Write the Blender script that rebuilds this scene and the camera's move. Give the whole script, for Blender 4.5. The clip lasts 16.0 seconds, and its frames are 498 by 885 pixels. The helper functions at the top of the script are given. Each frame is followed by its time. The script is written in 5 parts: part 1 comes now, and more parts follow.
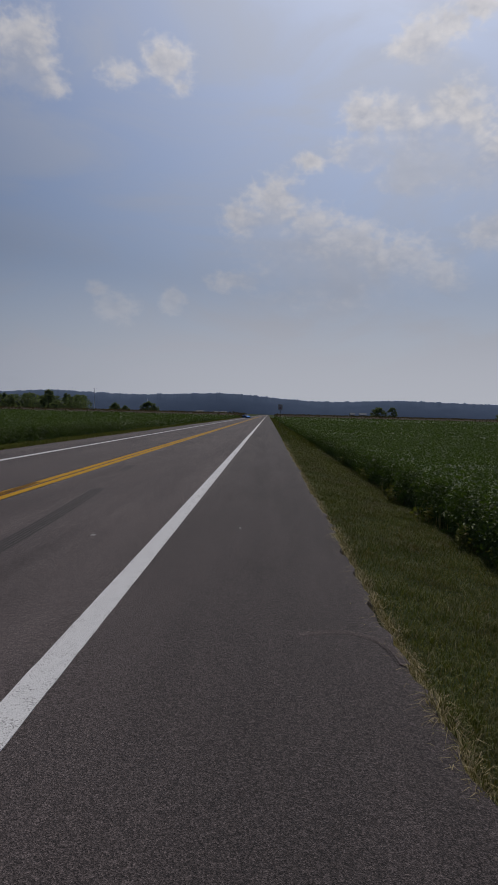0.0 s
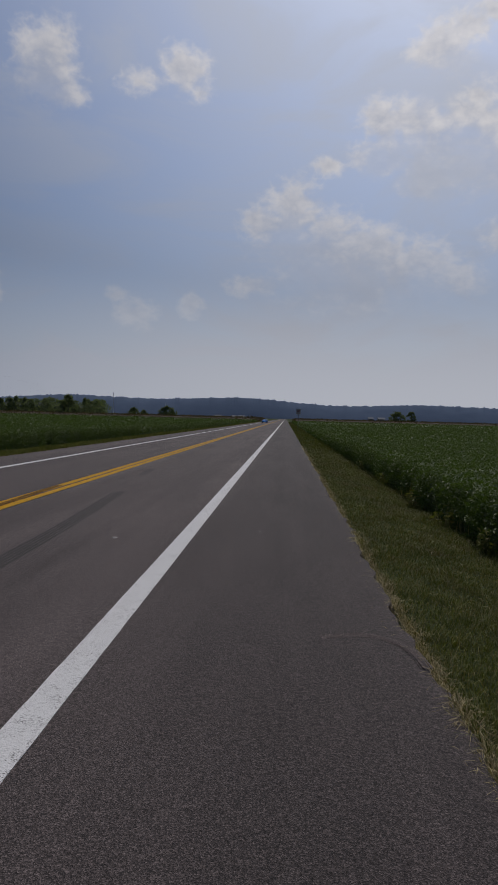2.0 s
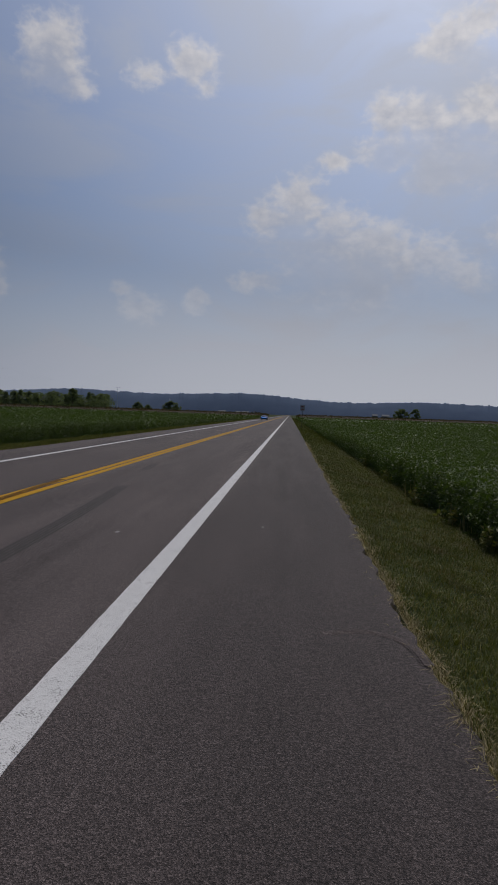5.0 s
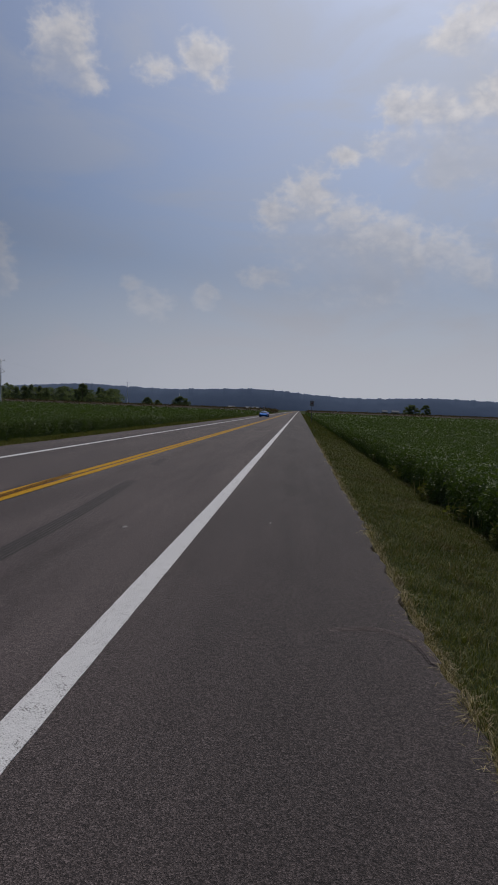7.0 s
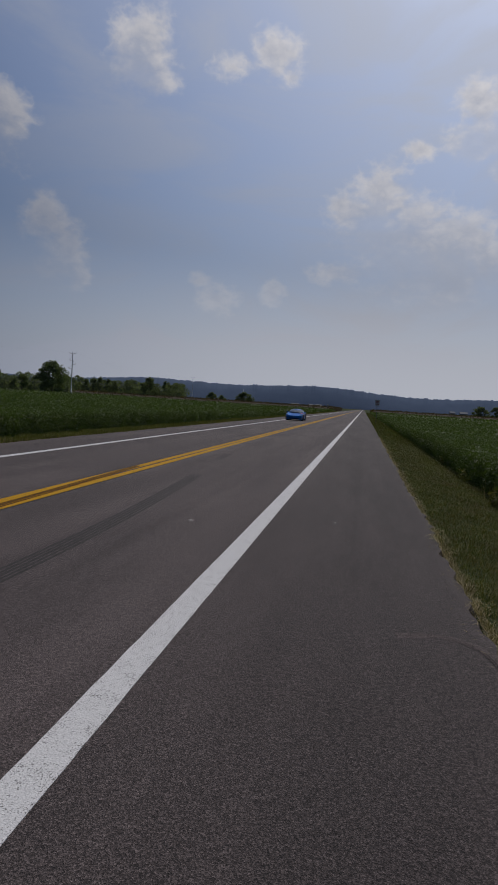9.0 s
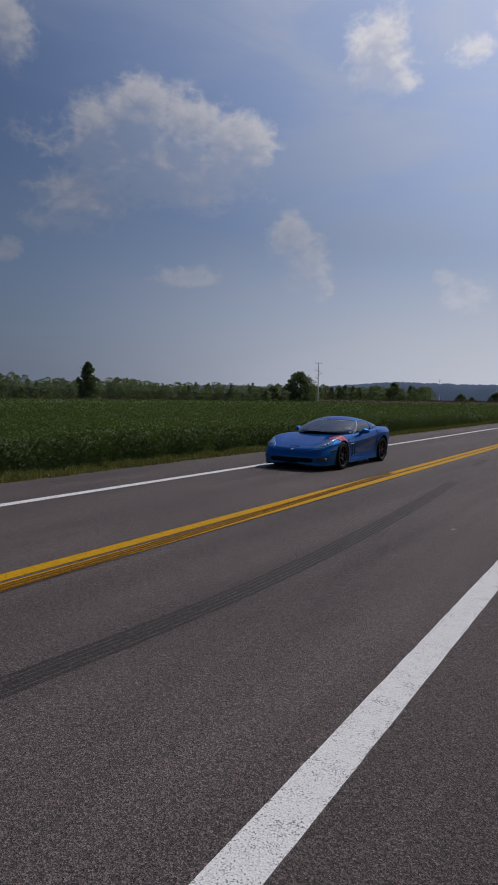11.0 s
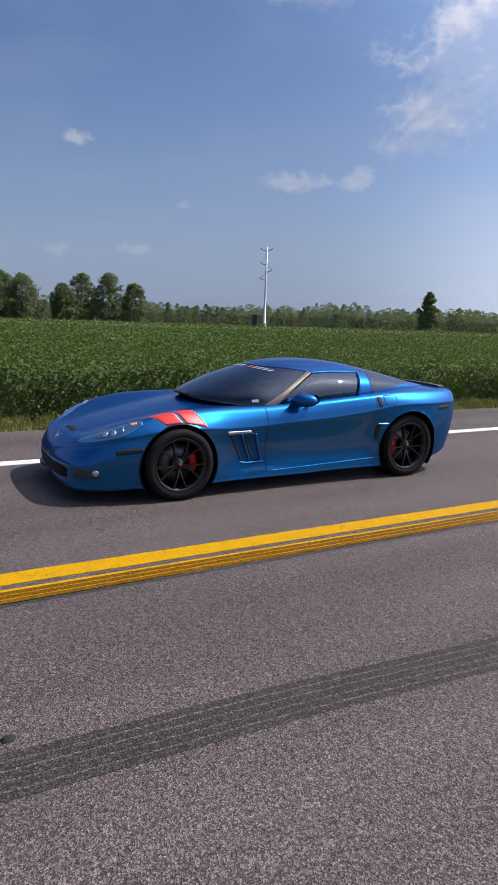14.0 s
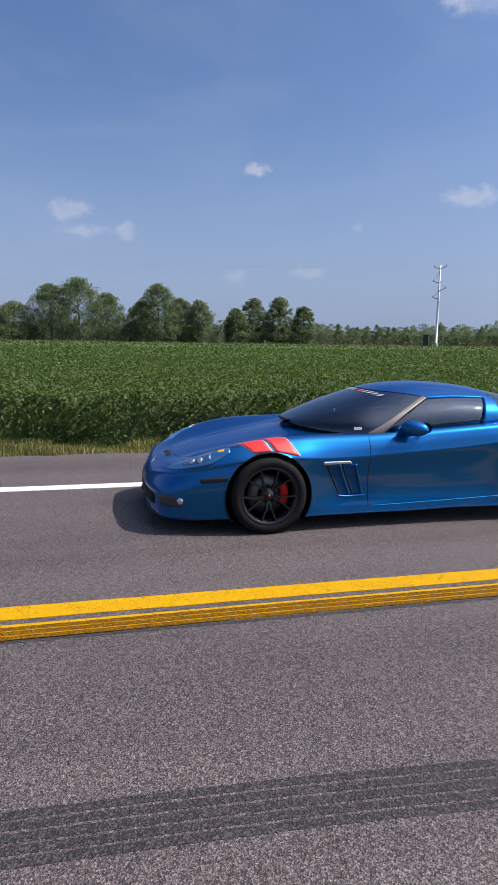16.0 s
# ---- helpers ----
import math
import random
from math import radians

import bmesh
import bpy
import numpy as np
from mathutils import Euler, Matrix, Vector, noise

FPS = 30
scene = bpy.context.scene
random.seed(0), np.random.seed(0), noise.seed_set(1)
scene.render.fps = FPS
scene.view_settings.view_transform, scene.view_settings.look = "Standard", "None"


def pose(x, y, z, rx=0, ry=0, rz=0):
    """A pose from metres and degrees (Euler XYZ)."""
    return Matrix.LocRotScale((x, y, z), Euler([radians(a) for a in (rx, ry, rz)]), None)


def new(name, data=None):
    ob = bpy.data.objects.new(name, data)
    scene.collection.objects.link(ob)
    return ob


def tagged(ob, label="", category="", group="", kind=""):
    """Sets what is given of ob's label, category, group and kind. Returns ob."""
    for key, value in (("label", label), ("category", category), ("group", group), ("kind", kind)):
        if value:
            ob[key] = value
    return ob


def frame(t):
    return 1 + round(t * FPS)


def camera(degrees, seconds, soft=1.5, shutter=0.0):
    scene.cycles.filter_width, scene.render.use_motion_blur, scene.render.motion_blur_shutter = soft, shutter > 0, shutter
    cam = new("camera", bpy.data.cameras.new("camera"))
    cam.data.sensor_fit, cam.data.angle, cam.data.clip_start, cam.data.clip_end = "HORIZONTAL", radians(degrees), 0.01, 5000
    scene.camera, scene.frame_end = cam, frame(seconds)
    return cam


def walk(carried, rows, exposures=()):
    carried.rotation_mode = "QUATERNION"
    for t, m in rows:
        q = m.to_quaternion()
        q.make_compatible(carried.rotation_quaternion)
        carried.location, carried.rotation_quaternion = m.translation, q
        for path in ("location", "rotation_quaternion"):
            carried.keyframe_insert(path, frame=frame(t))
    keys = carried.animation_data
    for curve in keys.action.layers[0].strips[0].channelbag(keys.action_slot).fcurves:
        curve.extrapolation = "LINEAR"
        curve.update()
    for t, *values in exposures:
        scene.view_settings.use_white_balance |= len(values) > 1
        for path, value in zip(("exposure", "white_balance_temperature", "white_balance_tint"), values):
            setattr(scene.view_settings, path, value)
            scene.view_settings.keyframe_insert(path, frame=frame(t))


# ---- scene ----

# camera: a phone held at eye level on the paved shoulder
cam = camera(42.62, 16.0)
walk(cam, [
    (0.0, pose(-0.000, 0.000, 1.668, 87.41, -1.49, 1.70)),
    (0.5, pose(-0.012, -0.011, 1.667, 87.70, -1.64, 1.44)),
    (1.0, pose(-0.018, -0.030, 1.668, 87.88, -1.59, 1.98)),
    (1.5, pose(-0.023, -0.053, 1.667, 87.89, -1.18, 2.43)),
    (2.0, pose(-0.031, -0.039, 1.660, 87.76, -1.49, 3.30)),
    (2.5, pose(-0.040, -0.045, 1.654, 87.63, -1.89, 3.88)),
    (3.0, pose(-0.039, -0.041, 1.652, 87.57, -2.02, 3.62)),
    (5.5, pose(-0.021, -0.015, 1.656, 87.33, -2.05, 3.69)),
    (6.0, pose(-0.010, 0.008, 1.656, 87.24, -2.05, 4.06)),
    (6.5, pose(-0.004, 0.006, 1.653, 87.03, -2.22, 4.29)),
    (7.0, pose(-0.009, 0.009, 1.653, 86.94, -2.19, 4.51)),
    (7.5, pose(-0.025, -0.016, 1.659, 86.78, -2.17, 5.19)),
    (8.0, pose(-0.044, -0.029, 1.666, 86.56, -2.63, 6.37)),
    (10.3, pose(-0.156, 0.133, 1.633, 86.38, -1.69, 16.20)),
    (10.6, pose(-0.181, 0.007, 1.644, 86.37, -0.39, 18.88)),
    (11.0, pose(-0.218, -0.077, 1.673, 86.02, -1.01, 31.83)),
    (11.3, pose(-0.231, 0.075, 1.682, 85.34, -2.13, 40.06)),
    (11.6, pose(-0.259, 0.483, 1.681, 84.92, -2.74, 44.91)),
    (12.0, pose(-0.250, 0.591, 1.702, 84.36, -2.67, 50.90)),
    (12.3, pose(-0.334, 0.830, 1.685, 83.88, -2.87, 58.08)),
    (12.5, pose(-0.409, 0.541, 1.682, 83.63, -2.62, 61.34)),
    (13.0, pose(-0.638, 0.484, 1.661, 83.01, -2.11, 61.28)),
    (13.5, pose(-0.937, 0.571, 1.650, 81.16, -2.68, 60.80)),
    (14.0, pose(-1.175, 0.567, 1.622, 79.20, -2.02, 61.27)),
    (14.1, pose(-1.228, 0.547, 1.646, 77.39, -1.94, 61.31)),
    (14.2, pose(-1.150, 0.588, 1.652, 76.59, 2.52, 68.47)),
    (14.3, pose(-1.243, 0.568, 1.636, 75.98, -0.66, 69.87)),
    (14.4, pose(-1.321, 0.615, 1.623, 75.21, -0.68, 76.47)),
    (14.5, pose(-1.321, 0.660, 1.606, 74.92, -0.42, 79.19)),
    (14.6, pose(-1.366, 0.794, 1.586, 74.95, -0.81, 80.11)),
    (14.8, pose(-1.392, 0.810, 1.584, 74.62, -0.18, 74.78)),
    (14.9, pose(-1.371, 0.907, 1.586, 74.70, 1.89, 70.42)),
    (15.0, pose(-1.348, 0.988, 1.598, 74.80, 5.18, 67.66)),
    (15.1, pose(-1.359, 0.971, 1.602, 77.17, 5.03, 67.13)),
    (15.2, pose(-1.389, 1.019, 1.605, 79.11, 5.12, 67.58)),
    (15.3, pose(-1.305, 0.994, 1.617, 79.44, 5.09, 67.40)),
    (15.5, pose(-1.365, 1.045, 1.622, 79.24, 2.20, 68.44)),
    (15.7, pose(-1.161, 1.071, 1.668, 80.89, 0.43, 70.57)),
    (16.0, pose(-1.330, 1.335, 1.634, 80.71, -0.91, 76.34)),
], exposures=[(0.0, -1.35, 6680, 12), (8.0, -1.35, 6680, 12), (10.3, -1.27, 6650, 12.5), (11.0, -0.98, 6650, 13), (11.5, -0.56, 6650, 14), (12.0, -0.20, 6620, 14), (12.5, 0.12, 6600, 13.5), (13.0, 0.18, 6500, 13), (13.5, 0.25, 6520, 13), (14.0, 0.32, 6650, 13), (14.5, 0.40, 6720, 13.5), (15.0, 0.44, 6600, 13.5), (15.5, 0.48, 6450, 13), (16.0, 0.52, 6450, 13)])

# ---------------------------------------------------------------- sky and sun
SUN = Vector((0.20, 0.76, 1.0)).normalized()
sun = new("sun", bpy.data.lights.new("sun", "SUN"))
sun.data.energy, sun.data.angle, sun.data.color = 3.7, radians(0.6), (1.0, 0.95, 0.87)
sun.rotation_euler = SUN.to_track_quat("Z", "Y").to_euler()


def node(tree, kind, **values):
    n = tree.nodes.new(kind)
    for k, v in values.items():
        if k == "op":
            n.operation = v
        elif k == "inputs":
            for i, x in v.items():
                n.inputs[i].default_value = x
    return n


def math_node(tree, op, a, b=0.0, c=None, clamp=False):
    n = tree.nodes.new("ShaderNodeMath")
    n.operation, n.use_clamp = op, clamp
    for i, x in enumerate((a, b) if c is None else (a, b, c)):
        if isinstance(x, (int, float)):
            n.inputs[i].default_value = x
        else:
            tree.links.new(x, n.inputs[i])
    return n.outputs[0]


def mix_rgb(tree, fac, a, b, blend="MIX"):
    n = tree.nodes.new("ShaderNodeMix")
    n.data_type, n.blend_type = "RGBA", blend
    for i, x in ((0, fac), (6, a), (7, b)):
        if isinstance(x, (int, float)):
            n.inputs[i].default_value = x
        elif isinstance(x, tuple):
            n.inputs[i].default_value = (*x, 1) if len(x) == 3 else x
        else:
            tree.links.new(x, n.inputs[i])
    return n.outputs[2]


def smooth_range(tree, x, lo, hi, a=0.0, b=1.0):
    n = tree.nodes.new("ShaderNodeMapRange")
    n.interpolation_type = "SMOOTHSTEP"
    tree.links.new(x, n.inputs[0])
    for i, v in zip((1, 2, 3, 4), (lo, hi, a, b)):
        n.inputs[i].default_value = v
    return n.outputs[0]


def noise_node(tree, vec, scale, detail=5.0, rough=0.55, distortion=0.0):
    n = tree.nodes.new("ShaderNodeTexNoise")
    n.inputs["Scale"].default_value, n.inputs["Detail"].default_value = scale, detail
    n.inputs["Roughness"].default_value, n.inputs["Distortion"].default_value = rough, distortion
    if vec is not None:
        tree.links.new(vec, n.inputs["Vector"])
    return n.outputs[0]


# cumulus heads: (azimuth to the left of the road, elevation, half width, half height), all in degrees, and density
ROAD_CUMULUS = [
    (-0.4, 17.9, 3.0, 2.6, 1), (1.6, 16.3, 3.3, 2.0, 1), (3.2, 16.9, 1.6, 1.1, 0.8), (-2.6, 14.4, 6.3, 3.9, 1), (-6.8, 14.4, 4.3, 2.9, 1), (-11.0, 12.9, 4.3, 2.9, 1), (-14.3, 12.2, 3.4, 2.5, 0.8),
    (-5.9, 10.9, 10.2, 3.3, 0.7), (2.8, 11.6, 3.4, 1.3, 0.9), (-0.1, 12.2, 2.3, 1.2, 0.8),
]
HIGH_CUMULUS = [
    (-7.7, 24.1, 2.4, 2.1, 1), (-10.3, 24.2, 2.9, 2.1, 1), (-12.5, 22.6, 4.2, 2.8, 1), (-7.5, 21.9, 3.0, 2.0, 1), (-15.2, 23.2, 4.2, 3.6, 1), (-18.0, 20.5, 4.2, 3.1, 1), (-13.2, 20.6, 5.4, 2.8, 0.8),
    (-15.4, 25.4, 2.2, 1.4, 0.8), (-10.7, 19.1, 3.2, 1.2, 0.6), (-3.2, 21.1, 1.9, 1.1, 0.8), (-12.6, 28.8, 3.5, 2.5, 0.9), (-14.6, 30.0, 3.5, 1.6, 0.9), (-16.6, 30.7, 3.2, 1.3, 0.9),
]
SCATTERED_HEADS = [
    (20.9, 26.3, 2.9, 2.9, 0.8), (21.5, 27.6, 1.6, 1.6, 0.8), (19.8, 25.1, 2.1, 1.4, 0.8), (9.9, 27.7, 3.5, 2.5, 0.75), (13.5, 26.7, 3.7, 1.6, 0.5), (8.2, 26.3, 2.4, 1.7, 0.55), (13.6, 8.9, 2.8, 2.0, 0.8),
    (8.8, 9.6, 1.5, 1.7, 0.8), (15.2, 10.2, 1.5, 1.2, 0.6), (-18.5, 15.1, 2.9, 2.2, 0.9),
]
FIELD_CUMULUS = [
    (41.5, 23.2, 3.6, 2.6, 1), (37.4, 22.4, 3.7, 2.7, 1), (44.4, 21.9, 3.9, 2.6, 1), (33.6, 20.8, 4.2, 2.9, 1), (40.3, 19.8, 9.5, 3.5, 1), (46.2, 16.6, 4.9, 2.5, 0.9), (37.6, 17.7, 8.2, 2.9, 0.8),
    (47.2, 14.2, 5.8, 1.8, 0.6), (31.5, 20.3, 1.9, 1.4, 0.8), (28.4, 13.4, 2.1, 2.7, 1),
]
FIELD_HEADS = [
    (26.9, 11.5, 2.6, 2.8, 1), (25.5, 9.6, 1.6, 1.6, 0.8), (21.1, 27.1, 3.3, 3.3, 1), (20.2, 25.7, 2.5, 1.9, 0.9), (37.5, 10.4, 5.7, 1.4, 0.6), (12.8, 26.9, 4.4, 2.5, 0.45), (52.4, 27.2, 2.5, 3.3, 0.9),
    (52.5, 11.8, 1.9, 1.3, 0.7), (55.6, 26.3, 5.0, 2.6, 1),
]
SMALL_PUFFS = [
    (53.3, 27.2, 3.1, 2.2, 1), (57.9, 25.2, 3.7, 1.8, 0.9), (57.4, 11.6, 6.3, 1.3, 0.6), (76.2, 13.8, 1.6, 0.8, 0.6), (77.7, 5.2, 1.8, 0.8, 0.6), (91.5, 10.2, 2.4, 0.9, 0.9), (90.4, 8.6, 3.5, 0.9, 0.7),
    (86.9, 8.8, 1.0, 1.1, 0.9), (76.2, 13.8, 1.8, 0.8, 0.7), (67.4, 9.3, 1.5, 0.8, 0.6), (77.2, 5.3, 1.1, 0.9, 0.6), (71.3, 5.6, 2.4, 0.8, 0.7), (58.3, 11.4, 4.6, 1.3, 0.6),
]
CLOUDS_BEHIND = [
    (-95, 22, 16, 5, 1), (-125, 28, 14, 6, 1), (-70, 30, 12, 6, 1), (-110, 42, 16, 7, 0.9), (-80, 14, 12, 3, 0.9), (-140, 16, 12, 4, 0.9),
]
CLOUDS = ROAD_CUMULUS + HIGH_CUMULUS + SCATTERED_HEADS + FIELD_CUMULUS + FIELD_HEADS + SMALL_PUFFS + CLOUDS_BEHIND


def make_sky():
    world = bpy.data.worlds.new("sky")
    scene.world = world
    world.use_nodes = True
    tr = world.node_tree
    tr.nodes.clear()
    out, bg = tr.nodes.new("ShaderNodeOutputWorld"), tr.nodes.new("ShaderNodeBackground")
    tr.links.new(bg.outputs[0], out.inputs[0])
    sky = tr.nodes.new("ShaderNodeTexSky")
    sky.sky_type, sky.sun_disc = "NISHITA", False
    sky.sun_elevation, sky.sun_rotation = math.asin(SUN.z), math.atan2(SUN.x, SUN.y)
    sky.air_density, sky.dust_density, sky.ozone_density = 1.0, 2.2, 1.6
    tc = tr.nodes.new("ShaderNodeTexCoord")
    direction = tc.outputs["Generated"]
    sep = tr.nodes.new("ShaderNodeSeparateXYZ")
    tr.links.new(direction, sep.inputs[0])
    x, y, z = sep.outputs
    az = math_node(tr, "ARCTAN2", math_node(tr, "MULTIPLY", x, -1.0), y)
    el = math_node(tr, "ARCSINE", z)
    ae = tr.nodes.new("ShaderNodeCombineXYZ")
    tr.links.new(az, ae.inputs[0]), tr.links.new(el, ae.inputs[1])
    # wobble the outlines
    wob = tr.nodes.new("ShaderNodeTexNoise")
    wob.inputs["Scale"].default_value, wob.inputs["Detail"].default_value = 38.0, 4.0
    tr.links.new(ae.outputs[0], wob.inputs["Vector"])
    wob_mid = node(tr, "ShaderNodeVectorMath", op="SUBTRACT")
    tr.links.new(wob.outputs["Color"], wob_mid.inputs[0])
    wob_mid.inputs[1].default_value = (0.5, 0.5, 0.5)
    warped = node(tr, "ShaderNodeVectorMath", op="MULTIPLY_ADD")
    tr.links.new(wob_mid.outputs[0], warped.inputs[0])
    warped.inputs[1].default_value = (0.016, 0.014, 0.0)
    tr.links.new(ae.outputs[0], warped.inputs[2])

    def heaps(vec):
        total = None
        for a, e, w, h, dense in CLOUDS:
            sub = node(tr, "ShaderNodeVectorMath", op="SUBTRACT")
            tr.links.new(vec, sub.inputs[0])
            sub.inputs[1].default_value = (radians(a), radians(e), 0)
            mul = node(tr, "ShaderNodeVectorMath", op="MULTIPLY")
            tr.links.new(sub.outputs[0], mul.inputs[0])
            mul.inputs[1].default_value = (1 / radians(w), 1 / radians(h), 0)
            ln = node(tr, "ShaderNodeVectorMath", op="LENGTH")
            tr.links.new(mul.outputs[0], ln.inputs[0])
            blob = math_node(tr, "SUBTRACT", dense, ln.outputs["Value"])
            total = blob if total is None else math_node(tr, "SMOOTH_MAX", total, blob, 0.2)
        return total

    higher = node(tr, "ShaderNodeVectorMath", op="ADD")
    tr.links.new(warped.outputs[0], higher.inputs[0])
    higher.inputs[1].default_value = (-0.01, 0.042, 0.0)
    field, above = heaps(warped.outputs[0]), heaps(higher.outputs[0])
    stretch = node(tr, "ShaderNodeVectorMath", op="MULTIPLY")
    tr.links.new(ae.outputs[0], stretch.inputs[0])
    stretch.inputs[1].default_value = (1.0, 1.35, 1.0)
    shifted = node(tr, "ShaderNodeVectorMath", op="ADD")
    tr.links.new(stretch.outputs[0], shifted.inputs[0])
    shifted.inputs[1].default_value = (-0.008, 0.022, 0.0)

    def billow(vec):
        # rounded heads: folded noise at two sizes
        a = noise_node(tr, vec, 13.0, 2.0, 0.5, 0.2)
        b = math_node(tr, "ABSOLUTE", math_node(tr, "SUBTRACT", noise_node(tr, vec, 30.0, 3.0, 0.5, 0.1), 0.5))
        c = math_node(tr, "SUBTRACT", noise_node(tr, vec, 75.0, 3.0, 0.5), 0.5)
        ab = math_node(tr, "SUBTRACT", math_node(tr, "MULTIPLY", math_node(tr, "SUBTRACT", a, 0.5), 1.0), math_node(tr, "MULTIPLY", math_node(tr, "SUBTRACT", b, 0.1), 1.5))
        return math_node(tr, "ADD", ab, math_node(tr, "MULTIPLY", c, 0.38))

    puff, puff_lit = billow(stretch.outputs[0]), billow(shifted.outputs[0])
    body = math_node(tr, "ADD", math_node(tr, "MULTIPLY", math_node(tr, "MAXIMUM", field, -0.6), 1.25), math_node(tr, "MULTIPLY", puff, 1.15))
    alpha = smooth_range(tr, body, -0.10, 0.75)
    thick = smooth_range(tr, body, 0.2, 1.2, 0.74, 0.44)
    lit = math_node(tr, "ADD", math_node(tr, "MULTIPLY", math_node(tr, "SUBTRACT", puff, puff_lit), 0.75), thick, clamp=True)
    # bases hang in the shade of the heads above them and thin out into the haze
    under = smooth_range(tr, math_node(tr, "ADD", math_node(tr, "MAXIMUM", above, -0.7), math_node(tr, "MULTIPLY", puff_lit, 0.8)), -0.15, 0.75)
    alpha = math_node(tr, "MULTIPLY", alpha, math_node(tr, "MULTIPLY_ADD", under, -0.62, 1.0))
    lit = math_node(tr, "MULTIPLY", lit, math_node(tr, "MULTIPLY_ADD", under, -0.50, 1.25), clamp=True)
    toward = node(tr, "ShaderNodeVectorMath", op="DOT_PRODUCT")
    tr.links.new(direction, toward.inputs[0])
    toward.inputs[1].default_value = SUN
    near_sun = smooth_range(tr, toward.outputs["Value"], 0.40, 1.0)
    flat = math_node(tr, "SQRT", math_node(tr, "ADD", math_node(tr, "MULTIPLY", x, x), math_node(tr, "MULTIPLY_ADD", y, y, 1e-4)))
    sun_flat = math.hypot(SUN.x, SUN.y)
    below = math_node(tr, "DIVIDE", math_node(tr, "ADD", math_node(tr, "MULTIPLY", x, SUN.x / sun_flat), math_node(tr, "MULTIPLY", y, SUN.y / sun_flat)), flat)
    low_glow = math_node(tr, "MULTIPLY", smooth_range(tr, below, 0.25, 1.05, 0.0, 0.92), smooth_range(tr, el, 0.0, 0.5, 1.0, 0.0))
    near_sun = math_node(tr, "SMOOTH_MAX", near_sun, low_glow, 0.12)
    # summer haze: a pale veil, thicker low down, and a wide bright glow round the sun
    streak = node(tr, "ShaderNodeVectorMath", op="MULTIPLY")
    tr.links.new(ae.outputs[0], streak.inputs[0])
    streak.inputs[1].default_value = (1.0, 2.6, 1.0)
    veil = noise_node(tr, streak.outputs[0], 3.4, 5.0, 0.55, 0.8)
    low = smooth_range(tr, el, 0.0, 0.5, 1.0, 0.0)
    veil_amount = math_node(tr, "ADD", math_node(tr, "MULTIPLY", smooth_range(tr, veil, 0.38, 0.70), math_node(tr, "MULTIPLY_ADD", near_sun, 0.30, 0.14)),
                            math_node(tr, "MULTIPLY", math_node(tr, "MULTIPLY", low, low), 0.70))
    veil_amount = math_node(tr, "ADD", veil_amount, math_node(tr, "MULTIPLY", near_sun, 0.38), clamp=True)
    base = mix_rgb(tr, 1.0, sky.outputs[0], tuple(SKY_GAIN * c for c in (0.80, 0.97, 1.22)), "MULTIPLY")
    haze_col = mix_rgb(tr, near_sun, (0.175, 0.225, 0.335), (0.355, 0.377, 0.420))
    hazy = mix_rgb(tr, veil_amount, base, haze_col)
    shade = mix_rgb(tr, near_sun, (0.21, 0.25, 0.34), (0.28, 0.30, 0.35))
    bright = mix_rgb(tr, near_sun, (0.325, 0.345, 0.40), (0.53, 0.525, 0.53))
    cloud = mix_rgb(tr, lit, shade, bright)
    depth = smooth_range(tr, el, 0.06, 0.36, 0.22, 0.82)
    final = mix_rgb(tr, math_node(tr, "MULTIPLY", alpha, depth), hazy, cloud)
    tr.links.new(final, bg.inputs[0])
    glow = math_node(tr, "MULTIPLY_ADD", near_sun, 1.95, 1.28)
    tr.links.new(glow, bg.inputs[1])


SKY_GAIN = 0.055
make_sky()

# ---------------------------------------------------------------- materials
def material(name, color=(0.5, 0.5, 0.5), rough=0.7, metal=0.0, spec=0.5):
    m = bpy.data.materials.new(name)
    m.use_nodes = True
    b = m.node_tree.nodes["Principled BSDF"]
    b.inputs["Base Color"].default_value = (*color, 1)
    b.inputs["Roughness"].default_value, b.inputs["Metallic"].default_value = rough, metal
    b.inputs["Specular IOR Level"].default_value = spec
    return m, m.node_tree, b


def object_coords(tr):
    return tr.nodes.new("ShaderNodeTexCoord").outputs["Object"]


def ramp(tr, fac, stops):
    n = tr.nodes.new("ShaderNodeValToRGB")
    while len(n.color_ramp.elements) < len(stops):
        n.color_ramp.elements.new(0.5)
    for e, (p, c) in zip(n.color_ramp.elements, stops):
        e.position, e.color = p, (*c, 1)
    tr.links.new(fac, n.inputs[0])
    return n.outputs[0]


def bump(tr, b, height, strength, distance):
    n = tr.nodes.new("ShaderNodeBump")
    n.inputs["Strength"].default_value, n.inputs["Distance"].default_value = strength, distance
    tr.links.new(height, n.inputs["Height"])
    tr.links.new(n.outputs[0], b.inputs["Normal"])


def voronoi(tr, vec, scale):
    n = tr.nodes.new("ShaderNodeTexVoronoi")
    n.inputs["Scale"].default_value = scale
    tr.links.new(vec, n.inputs["Vector"])
    return n


def stretched(tr, vec, sx, sy, sz):
    n = tr.nodes.new("ShaderNodeMapping")
    n.inputs["Scale"].default_value = (sx, sy, sz)
    tr.links.new(vec, n.inputs[0])
    return n.outputs[0]


